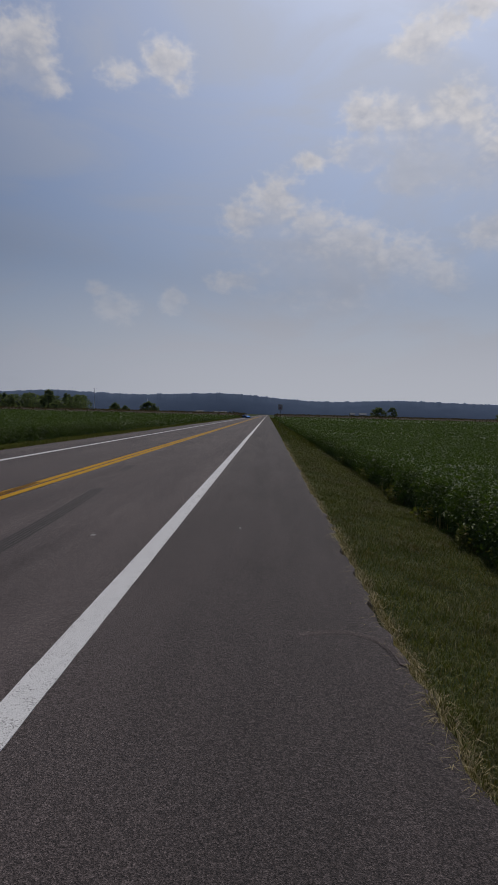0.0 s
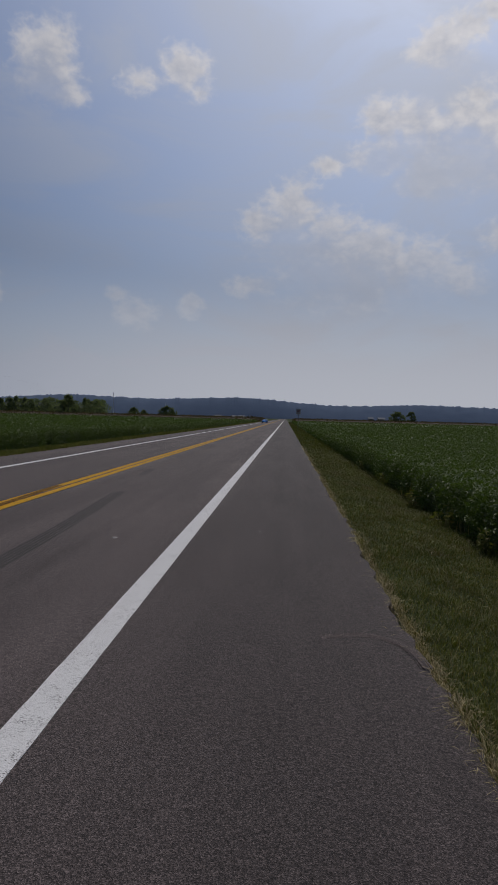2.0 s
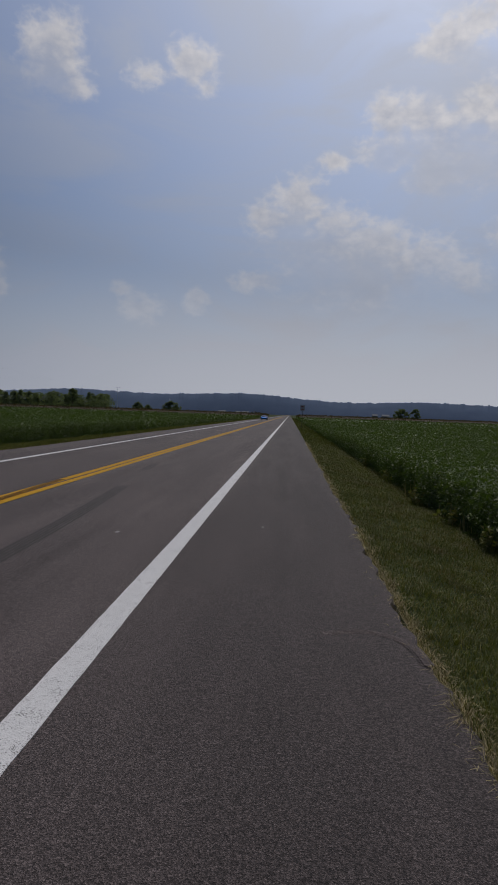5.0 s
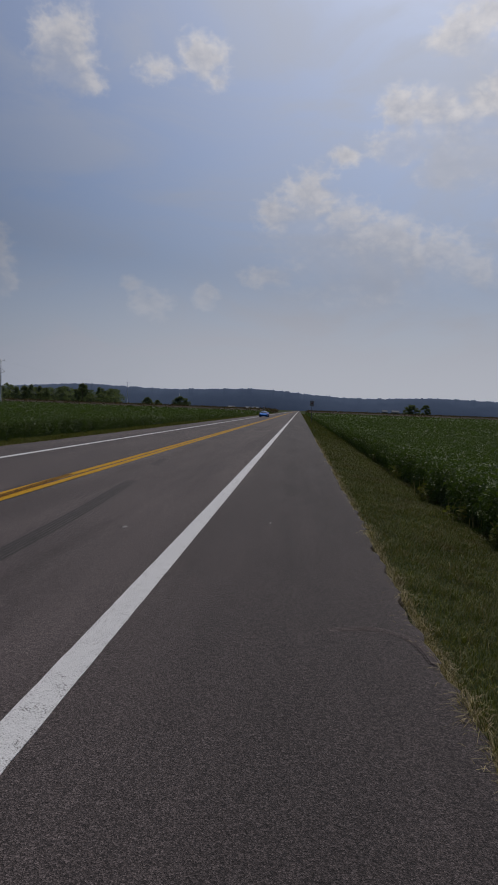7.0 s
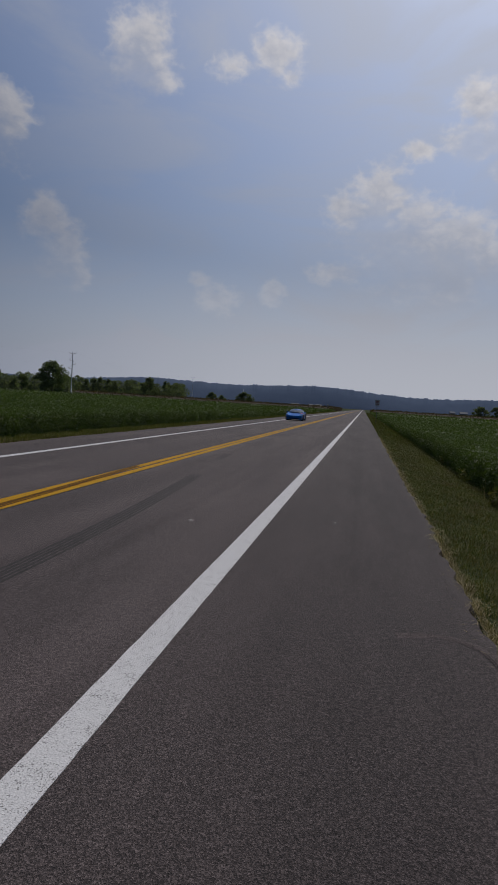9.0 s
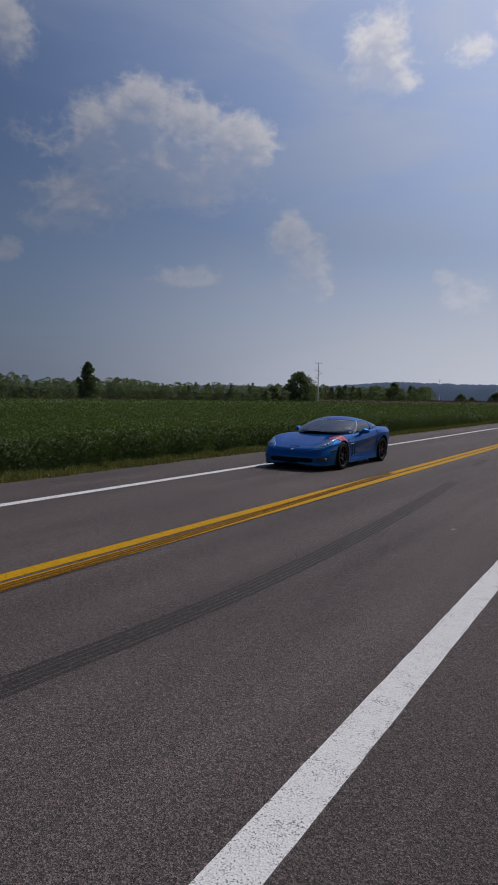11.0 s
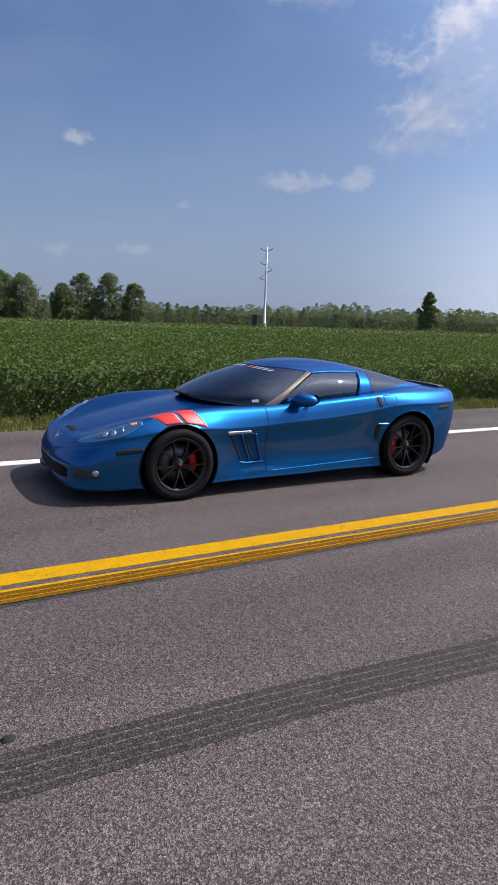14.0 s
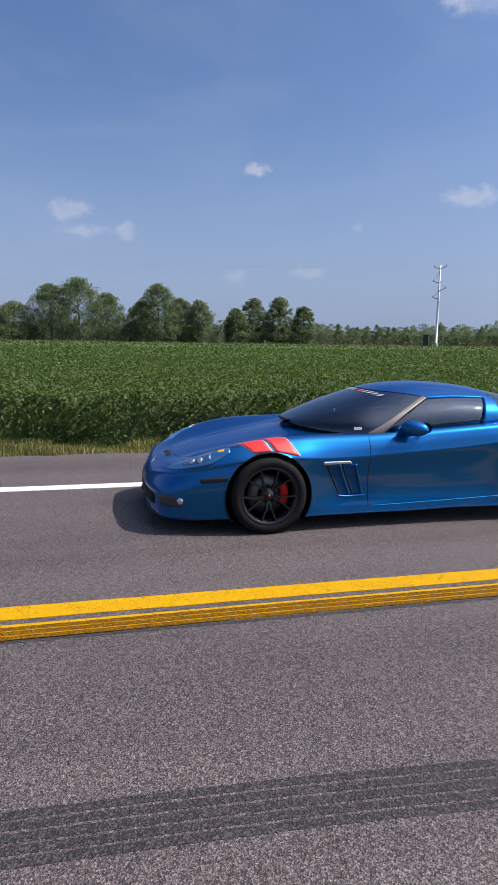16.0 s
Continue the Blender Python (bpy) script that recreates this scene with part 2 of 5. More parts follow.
def asphalt_material():
    m, tr, b = material("asphalt", rough=0.85, spec=0.3)
    co = object_coords(tr)
    chips = voronoi(tr, co, 182.0)
    clump = noise_node(tr, co, 85.0, 3.0, 0.7)
    fine = noise_node(tr, co, 240.0, 3.0)
    lumps = noise_node(tr, co, 34.0, 2.0, 0.6)
    stains = noise_node(tr, stretched(tr, co, 1.0, 0.18, 1.0), 0.9, 6.0, 0.6)
    wheel = noise_node(tr, stretched(tr, co, 1.0, 0.02, 1.0), 1.3, 3.0)
    cell = tr.nodes.new("ShaderNodeSeparateColor")
    tr.links.new(chips.outputs["Color"], cell.inputs[0])
    tone = ramp(tr, cell.outputs[0], [(0.0, (0.030, 0.0234, 0.0223)), (0.40, (0.076, 0.0597, 0.0568)), (0.72, (0.138, 0.1090, 0.1040)), (0.95, (0.212, 0.170, 0.163))])
    tone = mix_rgb(tr, smooth_range(tr, fine, 0.35, 0.7, 0.0, 0.35), tone, (0.03, 0.027, 0.027))
    blot = math_node(tr, "ADD", smooth_range(tr, stains, 0.3, 0.75, 0.80, 1.16), math_node(tr, "ADD", smooth_range(tr, wheel, 0.35, 0.65, -0.1, 0.1), math_node(tr, "ADD", smooth_range(tr, clump, 0.3, 0.7, -0.40, 0.40), smooth_range(tr, lumps, 0.34, 0.66, -0.20, 0.20))))
    # the asphalt is darker on the shoulder than on the lanes
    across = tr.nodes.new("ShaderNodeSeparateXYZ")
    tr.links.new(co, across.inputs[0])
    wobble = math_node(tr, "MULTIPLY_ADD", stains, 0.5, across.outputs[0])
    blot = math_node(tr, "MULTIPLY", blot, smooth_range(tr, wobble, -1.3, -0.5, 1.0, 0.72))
    grey = tr.nodes.new("ShaderNodeCombineColor")
    for i in range(3):
        tr.links.new(blot, grey.inputs[i])
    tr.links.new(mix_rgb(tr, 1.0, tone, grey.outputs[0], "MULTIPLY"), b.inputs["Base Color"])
    bump(tr, b, math_node(tr, "ADD", chips.outputs["Distance"], math_node(tr, "MULTIPLY", fine, 0.4)), 0.55, 0.006)
    return m


def paint_material(name, color, worn=0.35, rough=0.7, under=(0.09, 0.08, 0.075)):
    """Road paint, worn through to the stones here and there."""
    m, tr, b = material(name, color, rough, spec=0.1)
    co = object_coords(tr)
    chips = voronoi(tr, co, 95.0)
    wear = noise_node(tr, co, 7.0, 8.0, 0.7)
    grit = noise_node(tr, co, 130.0, 4.0)
    holes = smooth_range(tr, math_node(tr, "ADD", math_node(tr, "MULTIPLY", wear, 0.45), grit), 1.0 - worn * 0.35, 1.1 - worn * 0.35, 0.0, 0.85)
    tone = mix_rgb(tr, smooth_range(tr, grit, 0.3, 0.7, 0.0, 0.6), color, tuple(c * 0.6 for c in color))
    tr.links.new(mix_rgb(tr, holes, tone, under), b.inputs["Base Color"])
    bump(tr, b, chips.outputs["Distance"], 0.4, 0.005)
    return m


def ground_material():
    m, tr, b = material("soil_and_grass", rough=0.95, spec=0.05)
    co = object_coords(tr)
    n1, n2 = noise_node(tr, co, 0.35, 8.0, 0.65), noise_node(tr, co, 9.0, 6.0, 0.7)
    tone = ramp(tr, n1, [(0.3, (0.030, 0.045, 0.016)), (0.55, (0.055, 0.070, 0.024)), (0.75, (0.10, 0.085, 0.042))])
    tr.links.new(mix_rgb(tr, smooth_range(tr, n2, 0.3, 0.7, 0.0, 0.6), tone, (0.028, 0.036, 0.014)), b.inputs["Base Color"])
    bump(tr, b, n2, 0.6, 0.05)
    return m


def leaf_material(name, dark, light, rough=0.45, island=True, patch=0.12, spec=0.5, translucent=0.25, dry=None, blotch=None):
    """Leaves: tone by leaf and by patch of the field, some light through the blade."""
    m, tr, b = material(name, light, rough, spec=spec)
    co = object_coords(tr)
    geo = tr.nodes.new("ShaderNodeNewGeometry")
    rnd = geo.outputs["Random Per Island"]
    big = noise_node(tr, co, patch, 4.0)
    tone = mix_rgb(tr, rnd, dark, light)
    if dry:
        tone = mix_rgb(tr, smooth_range(tr, rnd, 0.70, 0.95), tone, dry)
    tone = mix_rgb(tr, smooth_range(tr, big, 0.3, 0.7, 0.0, 0.45), tone, dark)
    if blotch:
        mottle = noise_node(tr, co, 1.1, 5.0, 0.7)
        tone = mix_rgb(tr, smooth_range(tr, mottle, 0.46, 0.68, 0.0, 0.6), tone, blotch)
    tr.links.new(tone, b.inputs["Base Color"])
    tl = tr.nodes.new("ShaderNodeBsdfTranslucent")
    tr.links.new(mix_rgb(tr, 1.0, tone, (1.0, 1.15, 0.45), "MULTIPLY"), tl.inputs[0])
    mx = tr.nodes.new("ShaderNodeMixShader")
    mx.inputs[0].default_value = translucent
    out = tr.nodes["Material Output"]
    tr.links.new(b.outputs[0], mx.inputs[1]), tr.links.new(tl.outputs[0], mx.inputs[2])
    tr.links.new(mx.outputs[0], out.inputs[0])
    return m


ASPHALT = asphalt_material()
WHITE_PAINT = paint_material("white_road_paint", (0.80, 0.79, 0.78), 0.6)
YELLOW_PAINT = paint_material("yellow_road_paint", (0.60, 0.315, 0.0), 0.62, under=(0.10, 0.060, 0.018))
GROUND = ground_material()
SOY = leaf_material("soybean_leaf", (0.058, 0.090, 0.020), (0.116, 0.160, 0.039), 0.55, patch=0.08, spec=0.26, translucent=0.34)
# darker green for the crop's inside; shade between leaves is in the colour
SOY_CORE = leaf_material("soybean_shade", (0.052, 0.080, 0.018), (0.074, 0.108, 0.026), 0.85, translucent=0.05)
GRASS = leaf_material("grass_blade", (0.070, 0.085, 0.020), (0.225, 0.225, 0.060), 0.6, patch=0.6, spec=0.2, dry=(0.28, 0.225, 0.10), blotch=(0.150, 0.105, 0.045))
GRASS_LUSH = leaf_material("lush_grass_blade", (0.125, 0.132, 0.036), (0.265, 0.255, 0.085), 0.7, patch=0.6, spec=0.15, dry=(0.27, 0.22, 0.10))
STRAW = leaf_material("dry_grass", (0.24, 0.18, 0.085), (0.50, 0.40, 0.21), 0.65, patch=0.8)
TREE_LEAF = leaf_material("tree_leaf", (0.11, 0.138, 0.075), (0.22, 0.262, 0.135), 0.6, patch=0.25, translucent=0.35, spec=0.3)
# greyer, flatter greens: the haze over far trees is put into the leaf colour
HAZED_LEAF = leaf_material("hazed_far_leaf", (0.130, 0.150, 0.112), (0.178, 0.202, 0.145), 0.85, patch=0.03, translucent=0.58, spec=0.2)
CORN = leaf_material("ripening_corn", (0.072, 0.050, 0.036), (0.115, 0.082, 0.058), 0.9, patch=0.02, translucent=0.4)
BARK = material("bark", (0.10, 0.085, 0.07), 0.9)[0]

# ---------------------------------------------------------------- helpers for meshes
def mesh_object(name, verts, faces, mat, parent=None, smooth=False, label="", category="", group="", kind=""):
    me = bpy.data.meshes.new(name)
    me.from_pydata([tuple(v) for v in verts], [], faces)
    if smooth:
        me.polygons.foreach_set("use_smooth", [True] * len(me.polygons))
    me.materials.append(mat)
    ob = new(name, me)
    if parent is not None:
        ob.parent = parent
    return tagged(ob, label, category, group, kind)


def big_mesh(name, verts, faces, mat):
    """Fast mesh of equal faces from arrays: verts (n, 3), faces (m, k)."""
    me = bpy.data.meshes.new(name)
    verts, faces = np.asarray(verts, np.float32), np.asarray(faces, np.int32)
    m, k = faces.shape
    me.vertices.add(len(verts)), me.loops.add(m * k), me.polygons.add(m)
    me.vertices.foreach_set("co", verts.ravel())
    me.loops.foreach_set("vertex_index", faces.ravel())
    me.polygons.foreach_set("loop_start", np.arange(0, m * k, k, dtype=np.int32))
    me.update(calc_edges=True)
    me.materials.append(mat)
    return me


def box(x0, x1, y0, y1, z0, z1):
    v = [(x, y, z) for x in (x0, x1) for y in (y0, y1) for z in (z0, z1)]
    return v, [(0, 1, 3, 2), (4, 6, 7, 5), (0, 4, 5, 1), (2, 3, 7, 6), (1, 5, 7, 3), (0, 2, 6, 4)]


rng = np.random.default_rng(7)


def leaves(points, size, up=0.75, spread=0.35, aspect=0.6):
    """Folded leaf blades of two triangles: points (n, 3); up: how far they lie flat."""
    n = len(points)
    size = np.broadcast_to(size, n) * rng.uniform(1 - spread, 1 + spread, n)
    a = rng.uniform(0, 2 * np.pi, n)
    lift = rng.normal(-0.15, 0.55, n)
    d = np.column_stack([np.cos(a) * np.cos(lift), np.sin(a) * np.cos(lift), np.sin(lift)])
    nrm = rng.normal(0, 1, (n, 3)) * (1 - up) + np.array([0, 0, up])
    side = np.cross(d, nrm)
    side /= np.linalg.norm(side, axis=1)[:, None] + 1e-9
    nn = np.cross(side, d)
    L, Wd = size[:, None], (size * aspect * 0.5)[:, None]
    mid = points + d * L * 0.45
    v = np.stack([points, mid + side * Wd + nn * L * 0.10, points + d * L - nn * L * 0.12, mid - side * Wd + nn * L * 0.10], 1).reshape(-1, 3)
    i = np.arange(n)[:, None] * 4
    f = np.concatenate([i + np.array([[0, 1, 2]]), i + np.array([[0, 2, 3]])], 1).reshape(-1, 3)
    return v, f


def blades(points, height, width, lean=0.5):
    """Grass blades: a bent strip of three triangles each."""
    n = len(points)
    h = height * rng.uniform(0.5, 1.25, n)
    a = rng.uniform(0, 2 * np.pi, n)
    b = rng.uniform(0, 2 * np.pi, n)
    side = np.column_stack([np.cos(a), np.sin(a), np.zeros(n)]) * (width * rng.uniform(0.6, 1.3, n))[:, None]
    k = rng.uniform(0.1, 1.0, n) * lean
    out = np.column_stack([np.cos(b), np.sin(b), np.zeros(n)]) * (h * k)[:, None]
    up = np.column_stack([np.zeros(n), np.zeros(n), h])
    m = points + out * 0.35 + up * 0.6
    v = np.stack([points - side, points + side, m + side * 0.7, m - side * 0.7, points + out + up * (1 - 0.35 * k[:, None])], 1).reshape(-1, 3)
    i = np.arange(n)[:, None] * 5
    f = np.concatenate([i + np.array([[0, 1, 2]]), i + np.array([[0, 2, 3]]), i + np.array([[3, 2, 4]])], 1).reshape(-1, 3)
    return v, f


def wave(x, y, k=1.0):
    return (np.sin(x * 1.7 * k + 1.3) * np.sin(y * 1.3 * k + 0.4) + 0.6 * np.sin(x * 0.53 * k - y * 0.71 * k) + 0.5 * np.sin(y * 2.9 * k + x * 0.3)) / 2.1


# ---------------------------------------------------------------- ground and road
LEFT_EDGE, RIGHT_EDGE = -10.45, 1.0


def ground_height(x, y=0.0):
    """Level of the soil: verges slope off the pavement, fields lie a little lower."""
    if x > RIGHT_EDGE:
        return -0.05 - 0.42 * min(1.0, (x - RIGHT_EDGE) / 2.4)
    if x < LEFT_EDGE:
        return -0.05 - 0.12 * min(1.0, (LEFT_EDGE - x) / 1.5)
    return -0.12


def build_ground():
    xs = [-3200, -1200, -400, -150, -60, -20, -12.6, -11.9, -11.2, -10.7, -10.4, -10.0, 0.6, 0.95, 1.15, 1.6, 2.1, 2.8, 3.4, 5, 12, 40, 150, 500, 1500, 3200]
    ys = [-900, -300, -100, -30, -10, 0, 10, 30, 80, 200, 500, 1200, 3600]
    v = [(x, y, ground_height(x)) for y in ys for x in xs]
    n = len(xs)
    f = [(j * n + i, j * n + i + 1, (j + 1) * n + i + 1, (j + 1) * n + i) for j in range(len(ys) - 1) for i in range(n - 1)]
    mesh_object("ground", v, f, GROUND, kind="structure", label="flat farmland soil with sparse grass beside the highway", category="ground")


def ragged(y, k):
    return 0.02 * math.sin(y * 2.1 + k) + 0.02 * math.sin(y * 5.3 + 2 * k) + 0.022 * math.sin(y * 11.7 + 3 * k) + 0.03 * math.sin(y * 0.7 + k)


def build_road():
    ys = [-120 + 2 * i for i in range(58)] + [-4 + 0.12 * i for i in range(400)] + [44 + 2 * i for i in range(80)] + [204 + 40 * i for i in range(30)]
    v, f = [], []
    for y in ys:
        l, r = LEFT_EDGE + ragged(y, 1.7), RIGHT_EDGE + ragged(y, 0.3)
        v += [(l - 0.04, y, -0.14), (l, y, -0.012), (l + 0.12, y, 0), (r - 0.12, y, 0), (r, y, -0.015), (r + 0.05, y, -0.16)]
    for j in range(len(ys) - 1):
        for i in range(5):
            a = j * 6 + i
            f.append((a, a + 1, a + 7, a + 6))
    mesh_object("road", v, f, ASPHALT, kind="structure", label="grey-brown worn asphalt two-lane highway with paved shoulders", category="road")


def stripe(name, x0, x1, z, mat, label, y0=-120.0, y1=1350.0, jitter=0.0025):
    ys = [y0, -40, -10] + [-4 + 0.15 * i for i in range(240)] + [40, 80, 160, 320, 640, y1]
    v, f = [], []
    for i, y in enumerate(ys):
        j = jitter if -4 <= y <= 33 else 0
        a, b = x0 + random.uniform(-j, j), x1 + random.uniform(-j, j)
        v += [(a, y, 0.001), (a, y, z), (b, y, z), (b, y, 0.001)]
    for k in range(len(ys) - 1):
        for i in range(3):
            a = 4 * k + i
            f.append((a, a + 1, a + 5, a + 4))
    return mesh_object(name, v, f, mat, kind="structure", label=label, category="road marking")


build_ground()
build_road()
stripe("edge_line_1", -1.467, -1.252, 0.005, WHITE_PAINT, "white painted edge line on the shoulder side, slightly worn")
stripe("edge_line_2", -8.47, -8.27, 0.005, WHITE_PAINT, "white painted edge line of the oncoming lane")
stripe("centre_line_1", -5.215, -5.03, 0.005, YELLOW_PAINT, "yellow painted no-passing centre stripe, worn")
stripe("centre_line_2", -4.96, -4.775, 0.005, YELLOW_PAINT, "yellow painted no-passing centre stripe with dark tyre scuffs")



# ---------------------------------------------------------------- tyre marks
def rubber_material():
    m, tr, b = material("tyre_mark_rubber", rough=0.8, spec=0.3)
    co = object_coords(tr)
    chips, grain = voronoi(tr, co, 150.0), noise_node(tr, co, 40.0, 6.0, 0.75)
    cell = tr.nodes.new("ShaderNodeSeparateColor")
    tr.links.new(chips.outputs["Color"], cell.inputs[0])
    tone = ramp(tr, cell.outputs[0], [(0.0, (0.013, 0.0112, 0.0106)), (0.6, (0.031, 0.0268, 0.0252)), (0.95, (0.080, 0.069, 0.065))])
    tr.links.new(mix_rgb(tr, smooth_range(tr, grain, 0.5, 0.68, 0.0, 0.36), tone, (0.085, 0.071, 0.066)), b.inputs["Base Color"])
    bump(tr, b, chips.outputs["Distance"], 0.5, 0.005)
    return m


RUBBER = rubber_material()


def smooth_path(pts, steps):
    """Catmull-Rom through pts."""
    out = []
    p = [pts[0]] + list(pts) + [pts[-1]]
    for i in range(1, len(p) - 2):
        for k in range(steps):
            t = k / steps
            out.append(tuple(0.5 * (2 * b + (c - a) * t + (2 * a - 5 * b + 4 * c - d) * t * t + (3 * b - a - 3 * c + d) * t ** 3)
                             for a, b, c, d in zip(p[i - 1], p[i], p[i + 1], p[i + 2])))
    return out + [tuple(pts[-1])]


def scuff_material():
    m, tr, b = material("scuffed_yellow_paint", rough=0.75, spec=0.1)
    co = object_coords(tr)
    grain = noise_node(tr, co, 110.0, 6.0, 0.8)
    tr.links.new(ramp(tr, grain, [(0.42, (0.040, 0.020, 0.004)), (0.53, (0.165, 0.070, 0.0)), (0.66, (0.50, 0.25, 0.0))]), b.inputs["Base Color"])
    return m


SCUFF = scuff_material()


def tyre_mark(path, bands, label, z=0.0014, mat=RUBBER, name="tyre_mark", piece="rubber_band", category="tyre mark"):
    """Parallel rubber bands with broken edges along a path on the road."""
    thing = new(name)
    tagged(thing, label, category, kind="structure")
    line = smooth_path(path, 40)
    for off, w in bands:
        v, f = [], []
        for i, (x, y) in enumerate(line):
            a, b = line[max(0, i - 1)], line[min(len(line) - 1, i + 1)]
            tx, ty = b[0] - a[0], b[1] - a[1]
            n = math.hypot(tx, ty)
            nx, ny = ty / n, -tx / n
            j0, j1 = random.uniform(-0.0015, 0.0015), random.uniform(-0.0015, 0.0015)
            for s, e in ((-w / 2 + j0, 0), (w / 2 + j1, 0)):
                v.append((x + nx * (off + s), y + ny * (off + s), z))
        for i in range(len(line) - 1):
            f.append((2 * i, 2 * i + 1, 2 * i + 3, 2 * i + 2))
        mesh_object(piece, v, f, mat, thing)


BANDS = [(-0.107, 0.040), (-0.054, 0.038), (0.0, 0.042), (0.054, 0.038), (0.107, 0.040)]
tyre_mark([(-3.55, 13.5), (-3.27, 9.7), (-3.14, 7.1), (-3.10, 5.0), (-3.16, 3.4), (-3.27, 2.0), (-3.32, 0.9), (-3.36, 0.1), (-3.42, -3.0), (-3.5, -9.0)],
          BANDS, "dark ribbed tyre skid mark curving along the lane")
tyre_mark([(-4.12, 19.4), (-3.95, 17.3)], [(-0.08, 0.05), (0.0, 0.06), (0.08, 0.05)], "short faint tyre skid mark in the lane")
tyre_mark([(-4.75, 14.0), (-4.75, 8.0), (-4.745, 3.0), (-4.75, -3.0), (-4.76, -9.0)], [(0.0, 0.035)], "thin dark rubber smear beside the yellow stripe")
tyre_mark([(-5.16, 14.2), (-5.02, 10.5), (-4.92, 7.4), (-4.86, 4.6), (-4.86, 2.4), (-4.85, 0.4), (-4.87, -3.0), (-4.92, -9.0)], [(-0.064, 0.046), (-0.007, 0.050), (0.050, 0.048)], "thin tyre scuffs across the yellow centre line", z=0.0065, mat=SCUFF)



def grit_material():
    m, tr, b = material("pale_grit", rough=0.9, spec=0.2)
    co = object_coords(tr)
    chips, fine = voronoi(tr, co, 168.0), noise_node(tr, co, 60.0, 4.0, 0.7)
    cell = tr.nodes.new("ShaderNodeSeparateColor")
    tr.links.new(chips.outputs["Color"], cell.inputs[0])
    tone = ramp(tr, cell.outputs[0], [(0.0, (0.030, 0.024, 0.023)), (0.5, (0.085, 0.068, 0.064)), (0.95, (0.21, 0.17, 0.16))])
    tr.links.new(mix_rgb(tr, smooth_range(tr, fine, 0.42, 0.62, 0.0, 0.18), tone, (0.18, 0.148, 0.14)), b.inputs["Base Color"])
    bump(tr, b, chips.outputs["Distance"], 0.5, 0.005)
    return m


tyre_mark([(0.28, 4.8), (0.59, 4.89), (0.8, 4.8), (0.93, 4.6), (0.97, 4.27)], [(-0.034, 0.012), (-0.012, 0.022), (0.016, 0.024), (0.042, 0.010)], "faint pale streak of grit across the paved shoulder", mat=grit_material(), name="grit_streak", piece="grit_band", category="road stain")


def debris(x, y, w, d, color, label):
    """A scrap lying flat on the asphalt."""
    m = material("road_scrap", color, 0.8)[0]
    v = [(x, y, 0.016)]
    n = 11
    for k in range(n):
        a = 2 * math.pi * k / n
        r = random.uniform(0.7, 1.1)
        v += [(x + w * r * math.cos(a), y + d * r * math.sin(a), 0.002), (x + 0.6 * w * r * math.cos(a), y + 0.6 * d * r * math.sin(a), 0.013)]
    f = [(1 + 2 * k, 1 + 2 * ((k + 1) % n), 2 + 2 * ((k + 1) % n), 2 + 2 * k) for k in range(n)] + [(0, 2 + 2 * k, 2 + 2 * ((k + 1) % n)) for k in range(n)]
    mesh_object("road_scrap", v, f, m, label=label, category="debris", group="scraps on the road")


debris(-3.53, 0.86, 0.022, 0.035, (0.012, 0.011, 0.011), "small black rubber scrap lying on the asphalt")
debris(-3.49, 0.55, 0.012, 0.016, (0.30, 0.23, 0.15), "small tan clod lying on the asphalt")
debris(-2.82, 0.44, 0.030, 0.045, (0.085, 0.062, 0.040), "flat brown clod of soil on the asphalt")
debris(-2.28, 8.35, 0.04, 0.06, (0.26, 0.24, 0.23), "pale flat scrap lying on the asphalt")
debris(-0.36, 9.2, 0.02, 0.04, (0.24, 0.22, 0.21), "pale flat scrap lying on the asphalt")
# ---------------------------------------------------------------- soybean fields and verges
def canopy(x, y):
    return 0.93 + 0.07 * wave(x, y, 1.0) + 0.04 * wave(x, y, 3.1)


